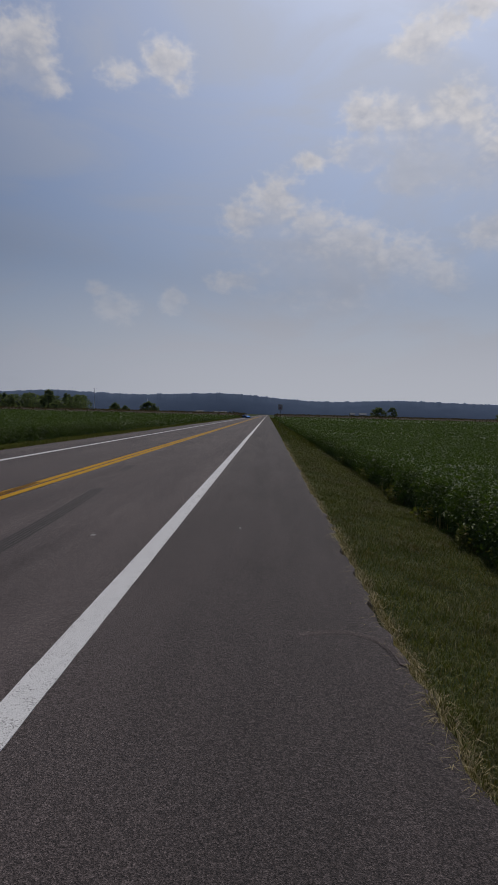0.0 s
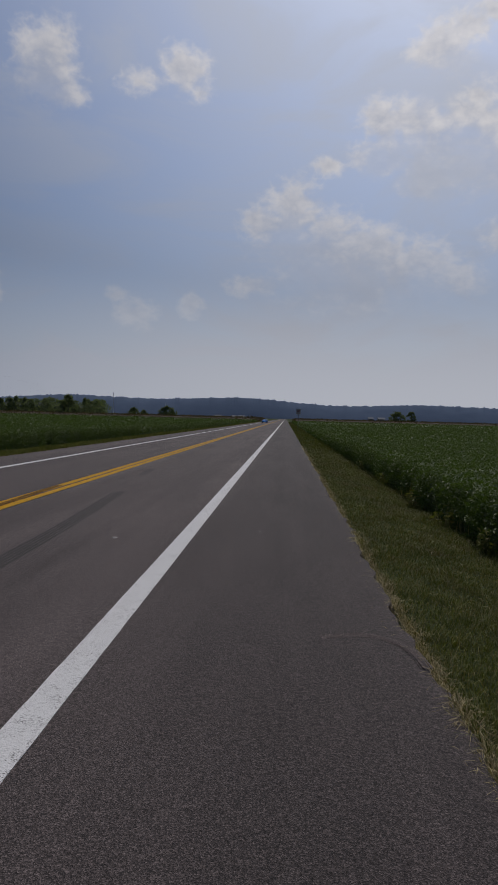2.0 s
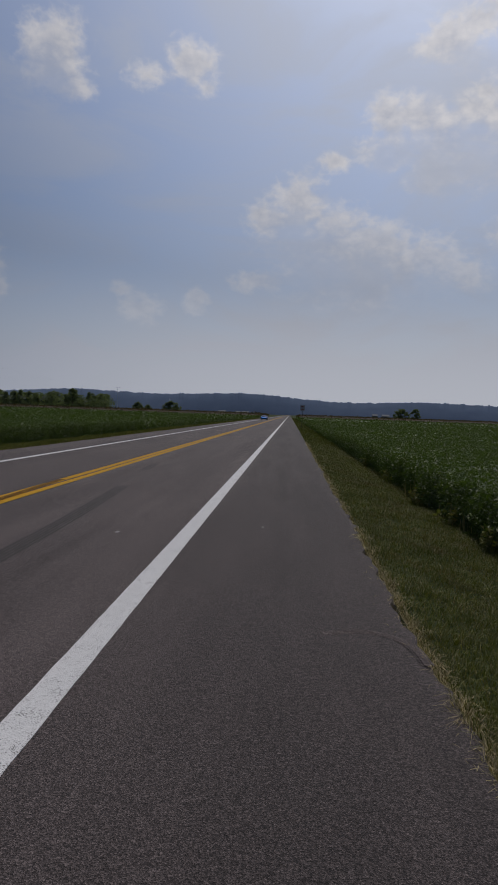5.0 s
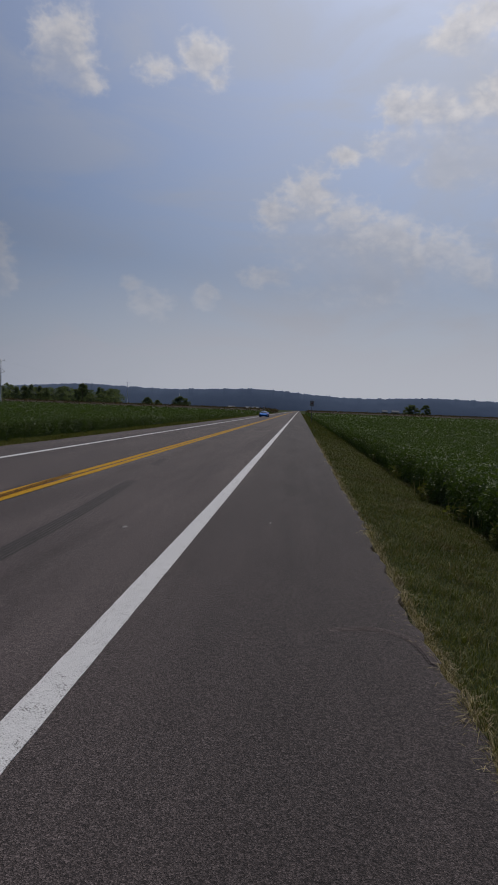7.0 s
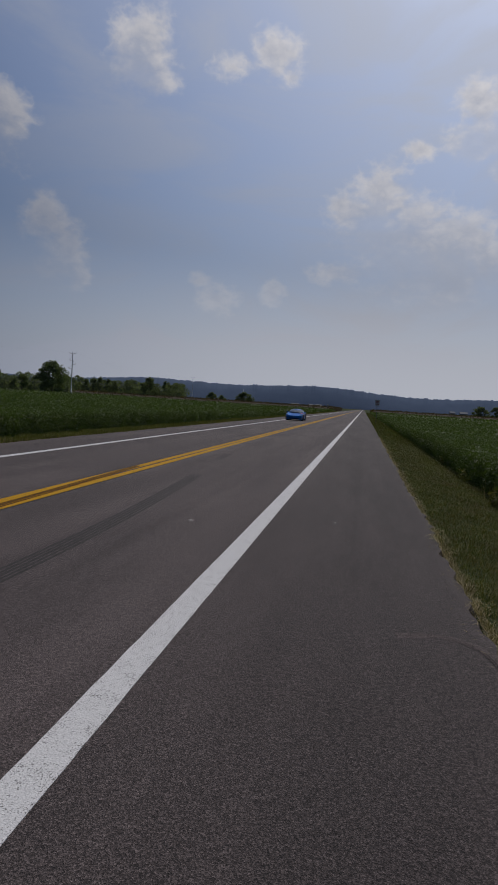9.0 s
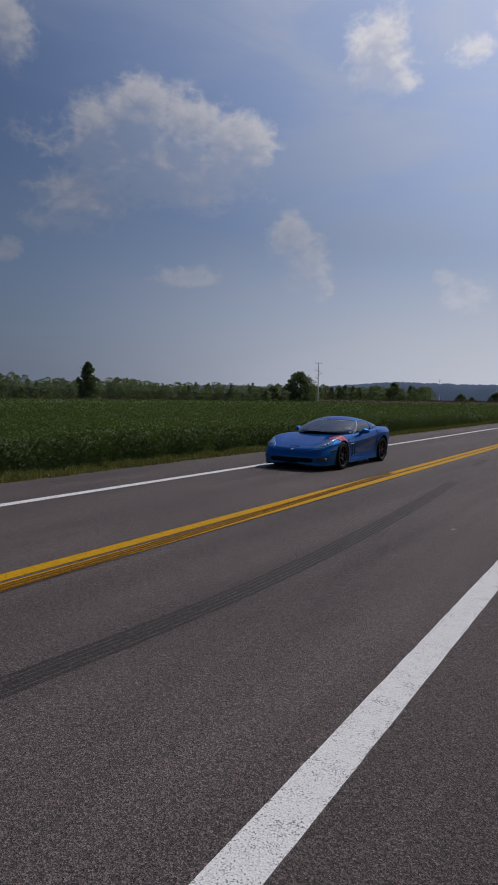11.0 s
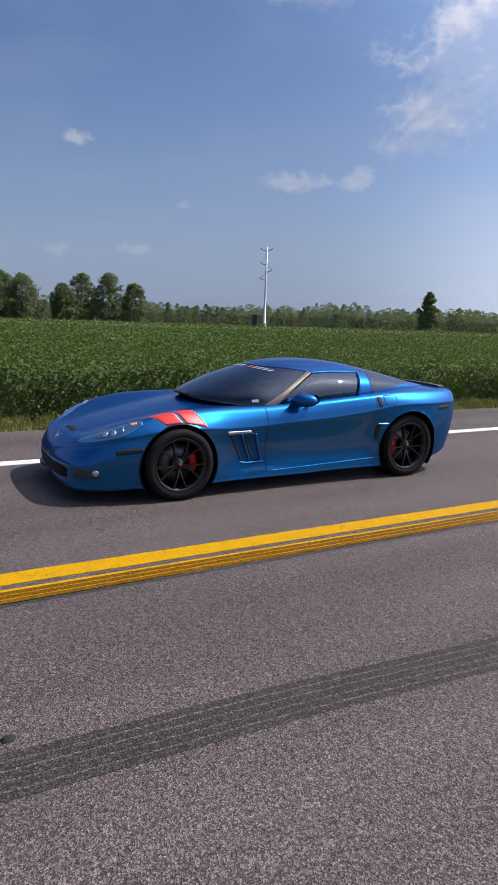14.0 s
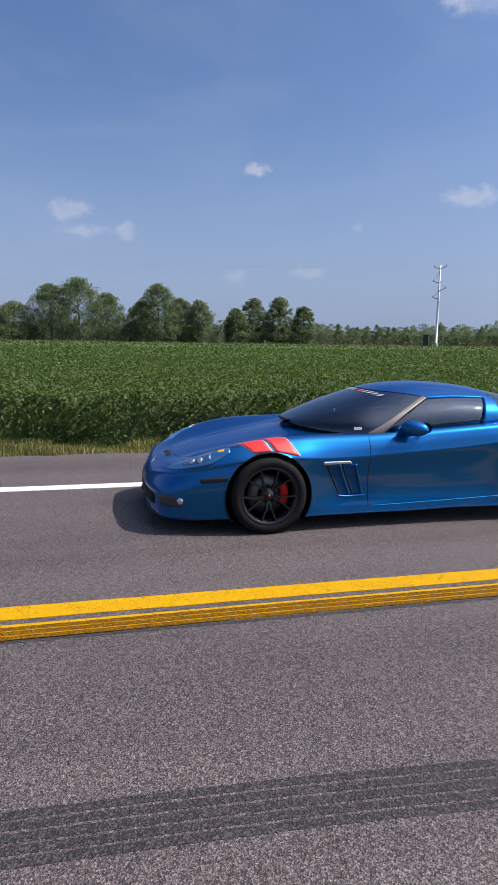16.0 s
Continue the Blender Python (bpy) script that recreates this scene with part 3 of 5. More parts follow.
def field(name, x_edge, x_far, y0, y1, z0, label, leaf=None, core_mat=None, tall=1.0, coarse=False, open_side=None):
    """A soybean field: a sheet for the crop's shaded inside, toned darker in soybeans, and single leaves, finer near
    the road.
    """
    s = 1.0 if x_far > x_edge else -1.0
    width = abs(x_far - x_edge)
    # inner canopy: a closed sheet, its darker soybean tone standing in for shade
    us = np.concatenate([[0.02, 0.15], np.arange(0.5, 20, 0.5), np.arange(20, width, 5.0), [width]])
    vs = np.concatenate([np.arange(y0, 60, 0.5), np.arange(max(y0, 60), y1, 5.0), [y1]])
    U, V = np.meshgrid(us, vs)
    X = x_edge + s * (U + 0.18 * wave(V, V * 0.7, 1.2) * (U < 1))
    Z = z0 + tall * canopy(X, V) - 0.10
    Z[:, 0] = z0 - 0.05
    if coarse:
        Z[0, :] = z0 - 0.05
        V[0, :] -= 0.3
    n = len(us)
    verts = np.column_stack([X.ravel(), V.ravel(), Z.ravel()])
    j, i = np.meshgrid(np.arange(len(vs) - 1), np.arange(n - 1), indexing="ij")
    a = (j * n + i).ravel()
    core_f = np.column_stack([a, a + 1, a + n + 1, a + n])
    ob = new(name, None)
    tagged(ob, label, "crop field", kind="stuff")
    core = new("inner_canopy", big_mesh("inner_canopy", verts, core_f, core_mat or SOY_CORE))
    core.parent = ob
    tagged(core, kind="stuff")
    pts, sizes = [], []

    def scatter(u0, u1, v0, v1, density, size):
        u1, v1 = min(u1, width), min(v1, y1)
        if u1 <= u0 or v1 <= v0:
            return
        k = int((u1 - u0) * (v1 - v0) * density)
        u, v = rng.uniform(u0, u1, k), rng.uniform(v0, v1, k)
        x = x_edge + s * u
        z = z0 + tall * canopy(x, v) - np.abs(rng.normal(0, 0.07, k)) + 0.05 * (rng.random(k) < 0.06)
        pts.append(np.column_stack([x, v, z])), sizes.append(np.full(k, size))

    def face(v0, v1, density, size):
        k = int((v1 - v0) * density)
        v = rng.uniform(v0, v1, k)
        h = rng.uniform(0.0, 1.0, k) ** 0.8
        x = x_edge + s * (0.18 * wave(v, v * 0.7, 1.2) + rng.normal(0.04, 0.10, k) - 0.10 * np.sin(h * 3.1))
        pts.append(np.column_stack([x, v, z0 + h * tall * canopy(x, v)])), sizes.append(np.full(k, size))

    if coarse:
        scatter(0, 400, y0, y1, 0.5, 1.0), face(y0, y1, 4, 0.6)
        across = rng.uniform(0, width, int(width * 6))
        pts.append(np.column_stack([x_edge + s * across, np.full(len(across), y0) + rng.normal(0, 0.2, len(across)), z0 + tall * rng.uniform(0, 1, len(across))]))
        sizes.append(np.full(len(across), 0.6))
    else:
        face(y0, 50, 1050, 0.068), face(50, 140, 110, 0.16), face(140, y1, 20, 0.35)
        scatter(0, 8, y0, 40, 390, 0.074), scatter(8, 20, y0, 40, 150, 0.10), scatter(0, 20, 40, 80, 55, 0.15)
        scatter(20, 45, y0, 80, 34, 0.15), scatter(0, 45, 80, 160, 12, 0.25), scatter(45, 400, y0, 160, 2.5, 0.30), scatter(0, 400, 160, 420, 0.6, 0.6)
    P, S = np.concatenate(pts), np.concatenate(sizes)
    if open_side is not None:
        # single leaves stand where the field lies open to the road ahead; the inner canopy goes on all round
        keep = np.abs(P[:, 0] - x_edge) < open_side * (P[:, 1] + 4.0)
        P, S = P[keep], S[keep]
    v, f = leaves(P, S, up=0.6, aspect=0.52)
    lf = new("leaf_layer", big_mesh("leaf_layer", v, f, leaf or SOY))
    lf.parent = ob
    tagged(lf, kind="stuff")


field("soybean_field", -11.75, -112.0, -24.0, 258.0, -0.15, "dense green soybean field beyond the far verge")
field("soybean_field", 3.45, 190.0, -14.0, 330.0, -0.46, "dense dark-green soybean field beside the shoulder ditch", open_side=0.55)


field("corn_field", -14.0, -420.0, 262.0, 420.0, -0.2, "tan ripening corn strip beyond the soybeans", CORN, CORN, 1.9, True)
field("corn_field", 5.0, 420.0, 334.0, 460.0, -0.45, "tan ripening corn strip beyond the soybeans", CORN, CORN, 2.0, True)


def grass_strip(name, x0, x1, y0, y1, count, height, mat, label, bias=1.0, width=0.004, lean=0.8):
    u = rng.uniform(0, 1, count) ** bias
    y = y0 + (y1 - y0) * rng.uniform(0, 1, count) ** 1.6
    x = x0 + (x1 - x0) * u
    z = np.array([ground_height(a) for a in x])
    tuft = 0.65 + 0.5 * (wave(x * 3, y * 3) > 0.1) + 0.3 * wave(x, y, 2)
    v, f = blades(np.column_stack([x, y, z]), height * tuft, width * (1 + 0.05 * np.abs(y)), lean)
    tagged(new(name, big_mesh(name, v, f, mat)), label, "grass", kind="stuff")


grass_strip("verge_grass", 1.02, 3.9, 1.5, 45, 200000, 0.095, GRASS, "short olive-green and yellow grass sloping off the paved shoulder", width=0.0027, lean=1.6)
grass_strip("verge_grass", 1.02, 3.9, 1.8, -14, 40000, 0.095, GRASS, "short olive-green and yellow grass sloping off the paved shoulder", lean=1.6)
grass_strip("verge_grass", 1.02, 3.9, 40, 330, 22000, 0.16, GRASS, "short olive-green grass along the far shoulder", width=0.006, lean=1.0)
grass_strip("verge_grass", LEFT_EDGE - 0.02, -12.1, 55, 260, 20000, 0.24, GRASS_LUSH, "yellow-green grass strip along the far verge", width=0.006)
grass_strip("verge_grass", LEFT_EDGE - 0.02, -12.1, -14, 60, 110000, 0.19, GRASS_LUSH, "yellow-green grass strip between road and soybeans", width=0.006)
grass_strip("dry_grass_fringe", 0.985, 1.075, 1.5, 40, 17000, 0.085, STRAW, "straw-coloured dead grass along the broken pavement edge", width=0.0024, lean=2.2)
grass_strip("dry_grass_fringe", LEFT_EDGE, LEFT_EDGE - 0.35, -14, 50, 14000, 0.12, STRAW, "straw-coloured dead grass along the pavement edge", width=0.005)


def build_weeds(places, height, count):
    """Leafy roadside weeds: stems with leaves."""
    pts = []
    for x, y in places:
        z = ground_height(x)
        for _ in range(count):
            a, r = random.uniform(0, 6.28), random.uniform(0.0, 0.35)
            h = height * random.uniform(0.5, 1.0)
            pts += [(x + math.cos(a) * r * u, y + math.sin(a) * r * u, z + h * u) for u in (0.25 + 0.75 * k / 8 for k in range(9))]
    v, f = leaves(np.array(pts), 0.09, up=0.5)
    tagged(new("roadside_weeds", big_mesh("roadside_weeds", v, f, GRASS_LUSH)), "leafy yellow-green weeds at the edge of the soybeans", "weeds", kind="stuff")


build_weeds([(3.15, 10.2), (3.3, 8.6), (3.35, 7.6), (3.2, 12.6), (3.0, 15.5), (3.1, 20.5), (3.2, 27.0)], 0.45, 9)


def build_straw_litter():
    """Dead stems lying on the paved edge."""
    v, f = [], []
    for _ in range(420):
        y = 3.0 + 30.0 * random.random() ** 1.5
        x = 1.0 - 0.16 * random.random() ** 2.6 + ragged(y, 0.3)
        a, h, w = random.uniform(0, math.pi), random.uniform(0.012, 0.045), random.uniform(0.0006, 0.0012)
        dx, dy, k = math.cos(a), math.sin(a), len(v)
        v += [(x - dx * h - dy * w, y - dy * h + dx * w, 0.004), (x - dx * h + dy * w, y - dy * h - dx * w, 0.004), (x + dy * w * 2, y - dx * w * 2, 0.012),
              (x + dx * h, y + dy * h, 0.005), (x - dy * w * 2, y + dx * w * 2, 0.012)]
        f += [(k, k + 1, k + 2, k + 4), (k + 4, k + 2, k + 3)]
    mesh_object("straw_litter", v, f, STRAW, kind="stuff", label="dead straw stems lying along the pavement edge", category="straw")


def build_stalks(places):
    """Tall pale dead grass stalks at the foot of the soybeans."""
    pts = np.array([(x + random.gauss(0, 0.10), y + random.gauss(0, 0.18), ground_height(x)) for x, y in places for _ in range(8)])
    v, f = blades(pts, np.full(len(pts), 0.52), np.full(len(pts), 0.006), 0.45)
    tagged(new("dry_stalks", big_mesh("dry_stalks", v, f, STRAW)), "tall pale dead grass stalks before the soybeans", "grass", kind="stuff")


build_straw_litter()
build_stalks([(3.15, 13.0), (3.35, 12.3), (3.0, 16.0), (3.3, 10.4), (3.2, 21.0)])
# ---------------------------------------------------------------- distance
def hazed_hills_material():
    m, tr, b = material("haze_blue_hills", rough=1.0, spec=0.0)
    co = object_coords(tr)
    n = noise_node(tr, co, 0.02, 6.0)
    # pale blue of the far air is painted into the ridge's base colour
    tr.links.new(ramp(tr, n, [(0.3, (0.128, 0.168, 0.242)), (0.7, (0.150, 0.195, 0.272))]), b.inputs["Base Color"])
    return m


HILLS = hazed_hills_material()


def build_hills():
    """A long wooded ridge at the horizon with a ragged skyline."""
    v, f = [], []
    steps = 2400
    for i in range(steps + 1):
        a = radians(-60 + 190 * i / steps)
        d = 2300.0
        x, y = -math.sin(a) * d, math.cos(a) * d
        deg = math.degrees(a)
        h = 59 + 10 * math.sin(deg * 0.13 + 0.5) + 6 * math.sin(deg * 0.41) + 10 * max(0.0, min(1.0, (-deg - 8) / 9))
        h *= 1.0 if deg < 25 else max(0.45, 1.0 - (deg - 25) / 60)
        smooth_h = h
        h += 3.0 * noise.noise((deg * 2.2, 0, 0)) + 6.0 * abs(noise.noise((deg * 4.0, 5, 0))) + 6.0 * abs(noise.noise((deg * 9, 9, 0)))
        v += [(x, y, -2), (x * 1.02, y * 1.02, smooth_h * 0.55), (x * 1.045, y * 1.045, smooth_h * 0.96), (x * 1.05, y * 1.05, h), (x * 1.12, y * 1.12, h * 0.7)]
    for i in range(steps):
        for k in range(4):
            a = 5 * i + k
            f.append((a, a + 5, a + 6, a + 1))
    mesh_object("hills_backdrop", v, f, HILLS, smooth=True, kind="structure", label="long low wooded ridge in painted haze blue on the horizon", category="hills")


build_hills()



def crown_points(h, w, clumps, per, bottom, seed, taper=1.0, cone=False, lump=(0.055, 0.13)):
    r = np.random.default_rng(seed)
    pts = []
    for i in range(clumps):
        u = r.uniform(0, 1)
        z = h * (bottom + (1 - bottom) * u)
        env = w / 2 * (math.sin(math.pi * min(1.0, 0.18 + 0.82 * u ** taper)) ** 0.6) * r.uniform(0.35, 1.0)
        if cone:
            env = w / 2 * (1 - u) ** 0.6 * r.uniform(0.25, 1.0) * (1 + 0.25 * math.sin(u * 25))
        a = r.uniform(0, 2 * math.pi)
        c = np.array([env * math.cos(a), env * math.sin(a), min(z, h * 0.96)])
        rad = w * r.uniform(*lump) * (1.15 - 0.6 * u if cone else 1.0)
        q = r.normal(0, 1, (per, 3))
        q /= np.linalg.norm(q, axis=1)[:, None]
        pts.append(c + q * rad * r.uniform(0.5, 1.05, (per, 1)) * np.array([1, 1, 0.8]))
    return np.concatenate(pts)


def limb(p, q, r0, r1, n=6):
    p, q = Vector(p), Vector(q)
    d = (q - p).normalized()
    side = d.orthogonal().normalized()
    up = d.cross(side)
    v = [tuple(c + (side * math.cos(2 * math.pi * k / n) + up * math.sin(2 * math.pi * k / n)) * r) for c, r in ((p, r0), (q, r1)) for k in range(n)]
    return v, [(k, (k + 1) % n, n + (k + 1) % n, n + k) for k in range(n)]


def build_tree(x, y, h, w, seed, clumps=34, per=80, leaf=0.30, bottom=0.12, taper=1.0, cone=False, base=-0.2, mat=None, lump=(0.055, 0.13), label="leafy green deciduous tree at the field's edge", group="trees at the field's edge"):
    tree = new("tree")
    tree.location = (x, y, base)
    tagged(tree, label, "tree", group)
    r = random.Random(seed)
    v, f = [], []
    stem = [(0, 0, -0.2), (r.uniform(-.1, .1) * w * .3, r.uniform(-.1, .1) * w * .3, h * 0.3), (r.uniform(-.1, .1) * w * .4, 0, h * 0.6), (0, 0, h * 0.88)]
    rad = [0.022 * h, 0.018 * h, 0.011 * h, 0.004 * h]
    for i in range(3):
        lv, lf = limb(stem[i], stem[i + 1], rad[i], rad[i + 1], 8)
        f += [tuple(k + len(v) for k in q) for q in lf]
        v += lv
    for i in range(7):
        a, t = r.uniform(0, 6.28), r.uniform(0.25, 0.75)
        p = Vector(stem[1]).lerp(Vector(stem[3]), t)
        q = p + Vector((math.cos(a) * w * 0.33, math.sin(a) * w * 0.33, h * 0.16))
        lv, lf = limb(p, q, 0.008 * h, 0.002 * h, 5)
        f += [tuple(k + len(v) for k in q2) for q2 in lf]
        v += lv
    mesh_object("trunk", v, f, BARK, tree, smooth=True)
    lv, lf = leaves(crown_points(h, w, clumps, per, bottom, seed, taper, cone, lump), leaf, up=0.35, aspect=0.75)
    crown = new("crown", big_mesh("crown", lv, lf, mat or TREE_LEAF))
    crown.parent = tree
    return tree


for i, (ty, th, tw) in enumerate([(-25, 5.5, 8.5), (-18, 5.3, 8.5), (-12.5, 7.0, 9.5), (-6.0, 10.2, 9.0), (-1.0, 11.4, 10.0), (4.2, 9.1, 7.6), (10.4, 7.8, 6.0), (13.6, 10.8, 8.0), (18.0, 8.6, 6.5), (21.6, 8.3, 6.4),
                                  (28.7, 7.0, 4.8), (32.8, 9.1, 5.8), (37.8, 9.4, 6.0), (42.4, 7.7, 5.0)]):
    build_tree(-126 + 1.5 * math.sin(i * 2.1), ty, th * 1.06, tw * 1.12, 20 + i, clumps=int(230 + tw * 18), per=46, leaf=0.24, bottom=-0.04, lump=(0.04, 0.115))
build_tree(-135.7, 131.0, 11.4, 8.0, 51, clumps=240, per=60, leaf=0.34, bottom=0.0, cone=True, label="tall narrow dark-green tree standing alone in the field")
build_tree(-105.5, 204.0, 11.2, 11.0, 52, clumps=190, per=60, leaf=0.40, bottom=0.1, label="round leafy tree beside a power pole")
build_tree(-114.5, 200.0, 6.2, 7.0, 53, clumps=30, per=60, leaf=0.5, bottom=0.0)
build_tree(-98.5, 284.0, 10.2, 8.0, 54, clumps=45, per=70, leaf=0.6, bottom=0.05, label="round leafy tree behind the fields", mat=HAZED_LEAF)
build_tree(-92.0, 492.0, 8.2, 14.0, 55, clumps=45, per=60, leaf=0.9, bottom=0.0, mat=HAZED_LEAF)
build_tree(-117.0, 486.0, 7.0, 9.0, 56, clumps=36, per=60, leaf=0.9, bottom=0.0, mat=HAZED_LEAF)
build_tree(-108.0, 480.0, 5.0, 6.0, 57, clumps=24, per=50, leaf=0.9, bottom=0.0, mat=HAZED_LEAF)
build_tree(103.0, 600.0, 10.0, 15.0, 58, clumps=45, per=60, leaf=1.0, bottom=0.0, label="dark round tree far across the field", mat=HAZED_LEAF)
build_tree(117.0, 605.0, 12.0, 8.0, 59, clumps=36, per=60, leaf=1.0, bottom=0.0, label="dark round tree far across the field", mat=HAZED_LEAF)
build_tree(236.0, 640.0, 9.0, 22.0, 60, clumps=45, per=60, leaf=1.1, bottom=0.0, label="dark clump of trees far across the field", mat=HAZED_LEAF)


# darker copy of the woods' green, with the shade inside the belt painted in
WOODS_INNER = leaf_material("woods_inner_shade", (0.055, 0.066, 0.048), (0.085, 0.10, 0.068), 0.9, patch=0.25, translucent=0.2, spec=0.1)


def build_woods(name, az0, az1, dist, tops, step, leaf, label, depth=30.0):
    """A far belt of trees: crowns of loose leaf clumps side by side."""
    pts = []
    r = np.random.default_rng(int(dist))
    n = int(radians(az1 - az0) * dist / step)
    for row in range(3):
        for i in range(n):
            az = az0 + (az1 - az0) * (i + r.uniform(0, 1)) / n
            d = dist + row * depth + r.uniform(0, depth * 0.7)
            el = np.interp(az, [q[0] for q in tops], [q[1] for q in tops])
            h = max(3.0, d * math.tan(radians(el)) + 1.65) * r.choice([0.7, 0.82, 0.92, 1.0, 1.08], p=[.12, .2, .33, .2, .15]) * r.uniform(1.0, 1.2)
            spire = r.random() < 0.3
            w = h * (r.uniform(0.5, 0.8) if spire else r.uniform(0.75, 1.15))
            q = r.uniform(0, 1, 460) ** 0.8
            lobes = 1 + 0.22 * np.sin(q * r.uniform(9, 16) + r.uniform(0, 6)) + 0.15 * np.sin(q * r.uniform(20, 30))
            env = w / 2 * ((1 - q) ** 0.6 if spire else np.clip(np.sin(np.pi * (0.15 + 0.85 * q)), 0, 1) ** 0.55) * lobes
            ang, rr = r.uniform(0, 2 * math.pi, 460), env * np.sqrt(r.uniform(0.15, 1, 460))
            p = np.column_stack([rr * np.cos(ang), rr * np.sin(ang), h * (1.04 if spire else 0.97) * q])
            pts.append(p + np.array([-math.sin(radians(az)) * d, math.cos(radians(az)) * d, -0.3]))
    v, f = leaves(np.concatenate(pts), leaf, up=0.3, aspect=0.8)
    woods = new(name)
    tagged(woods, label, "woods", kind="stuff")
    layer = new("leaf_layer", big_mesh("leaf_layer", v, f, HAZED_LEAF))
    layer.parent = woods
    tagged(layer, kind="stuff")
    # a closed shell fills the belt's inside, its shade painted dark, with an uneven top
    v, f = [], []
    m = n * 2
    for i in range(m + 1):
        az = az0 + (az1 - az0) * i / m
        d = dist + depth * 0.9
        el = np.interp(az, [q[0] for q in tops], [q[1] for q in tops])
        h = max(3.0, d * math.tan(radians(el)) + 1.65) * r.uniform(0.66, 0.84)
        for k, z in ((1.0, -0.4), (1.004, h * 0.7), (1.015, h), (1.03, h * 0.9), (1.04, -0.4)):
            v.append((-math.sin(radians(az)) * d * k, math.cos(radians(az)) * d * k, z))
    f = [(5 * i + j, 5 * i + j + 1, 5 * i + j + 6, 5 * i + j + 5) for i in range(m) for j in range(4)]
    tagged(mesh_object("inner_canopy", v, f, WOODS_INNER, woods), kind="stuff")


TOPS = [(17, 1.1), (22, 1.15), (29.8, 1.15), (33.4, 1.1), (38.1, 1.12), (41, 1.25), (43.0, 1.5), (45, 1.35), (47.0, 1.25), (51.0, 1.3), (53.0, 1.6), (53.8, 1.85), (55.0, 1.5), (57.0, 1.12), (61.5, 1.15), (65.3, 1.05), (69.4, 1.05), (75.0, 1.3), (82, 1.2), (110, 1.1)]
build_woods("woods", 26.0, 110.0, 265.0, TOPS, 2.6, 0.5, "belt of green woods behind the soybean field")
build_woods("woods", 16.0, 27.0, 420.0, TOPS, 4.0, 0.95, "far belt of woods in haze-dulled green", 50.0)
for i, (az, d, h) in enumerate([(74, 215, 3.6), (67, 205, 3.0), (71, 220, 4.2), (58.5, 225, 3.2), (51.5, 215, 4.0), (49.5, 230, 3.4), (41.0, 240, 3.8), (36.0, 235, 3.0), (62.5, 232, 3.6), (80.0, 200, 4.0)]):
    build_tree(-math.sin(radians(az)) * d, math.cos(radians(az)) * d, h, h * 1.3, 80 + i, clumps=14, per=50, leaf=0.5, bottom=0.0, label="low green bush before the woods", group="bushes before the woods")

# ---------------------------------------------------------------- tan field margin before the woods
field("field_margin", -113.0, -190.0, -60.0, 260.0, -0.2, "strip of dry tan grass before the woods", CORN, CORN, 0.55, True)

# ---------------------------------------------------------------- power poles
GALV = material("galvanised_steel", (0.62, 0.63, 0.65), 0.5, 0.3)[0]
DARK_STEEL = material("weathered_steel", (0.12, 0.12, 0.125), 0.6, 0.3)[0]
CONCRETE = material("concrete", (0.42, 0.40, 0.37), 0.9)[0]
CABINET = material("dark_green_cabinet", (0.025, 0.032, 0.028), 0.6)[0]


def tube(points, r0, r1, n=10):
    v, f = [], []
    m = len(points)
    for i, p in enumerate(points):
        a, b = Vector(points[max(0, i - 1)]), Vector(points[min(m - 1, i + 1)])
        d = (b - a).normalized()
        side = d.orthogonal().normalized()
        up = d.cross(side)
        r = r0 + (r1 - r0) * i / (m - 1)
        v += [tuple(Vector(p) + (side * math.cos(2 * math.pi * k / n) + up * math.sin(2 * math.pi * k / n)) * r) for k in range(n)]
    f = [(i * n + k, i * n + (k + 1) % n, (i + 1) * n + (k + 1) % n, (i + 1) * n + k) for i in range(m - 1) for k in range(n)]
    return v, f + [tuple(range(n)), tuple(range((m - 1) * n, m * n))]


POLE_ARMS = [(13.35, 1), (13.35, -1), (11.0, -1), (9.75, 1), (8.35, -1)]


def build_pole(x, y, base, h):
    pole = new("power_pole")
    pole.location = (x, y, base)
    pole.rotation_euler = (0, 0, 0.5)
    tagged(pole, "tall pale steel power pole with short arms and insulators", "power pole", "power poles along the field")
    k = h / 13.9
    v, f = tube([(0, 0, -0.3), (0, 0, h * 0.5), (0, 0, h)], 0.25, 0.12, 12)
    mesh_object("shaft", v, f, GALV, pole, smooth=True)
    v, f = tube([(0, 0, -1.0), (0, 0, 0.75), (0, 0, 0.8)], 0.42, 0.40, 14)
    mesh_object("footing", v, f, CONCRETE, pole)
    for z, sd in POLE_ARMS:
        v, f = tube([(0, 0, z * k - 0.12), (sd * 0.6, 0, z * k + 0.02), (sd * 1.15, 0, z * k + 0.25)], 0.065, 0.045, 8)
        arm = mesh_object("arm", v, f, DARK_STEEL, pole, smooth=True)
        v, f = [], []
        prof = [(0.02, 0), (0.075, 0.05), (0.03, 0.09), (0.075, 0.14), (0.03, 0.18), (0.07, 0.23), (0.02, 0.30)]
        for r, dz in prof:
            v += [(sd * 1.15 + r * math.cos(2 * math.pi * j / 8), r * math.sin(2 * math.pi * j / 8), z * k + 0.22 + dz) for j in range(8)]
        f = [(i * 8 + j, i * 8 + (j + 1) % 8, (i + 1) * 8 + (j + 1) % 8, (i + 1) * 8 + j) for i in range(len(prof) - 1) for j in range(8)]
        mesh_object("insulator", v, f, DARK_STEEL, arm, smooth=True)
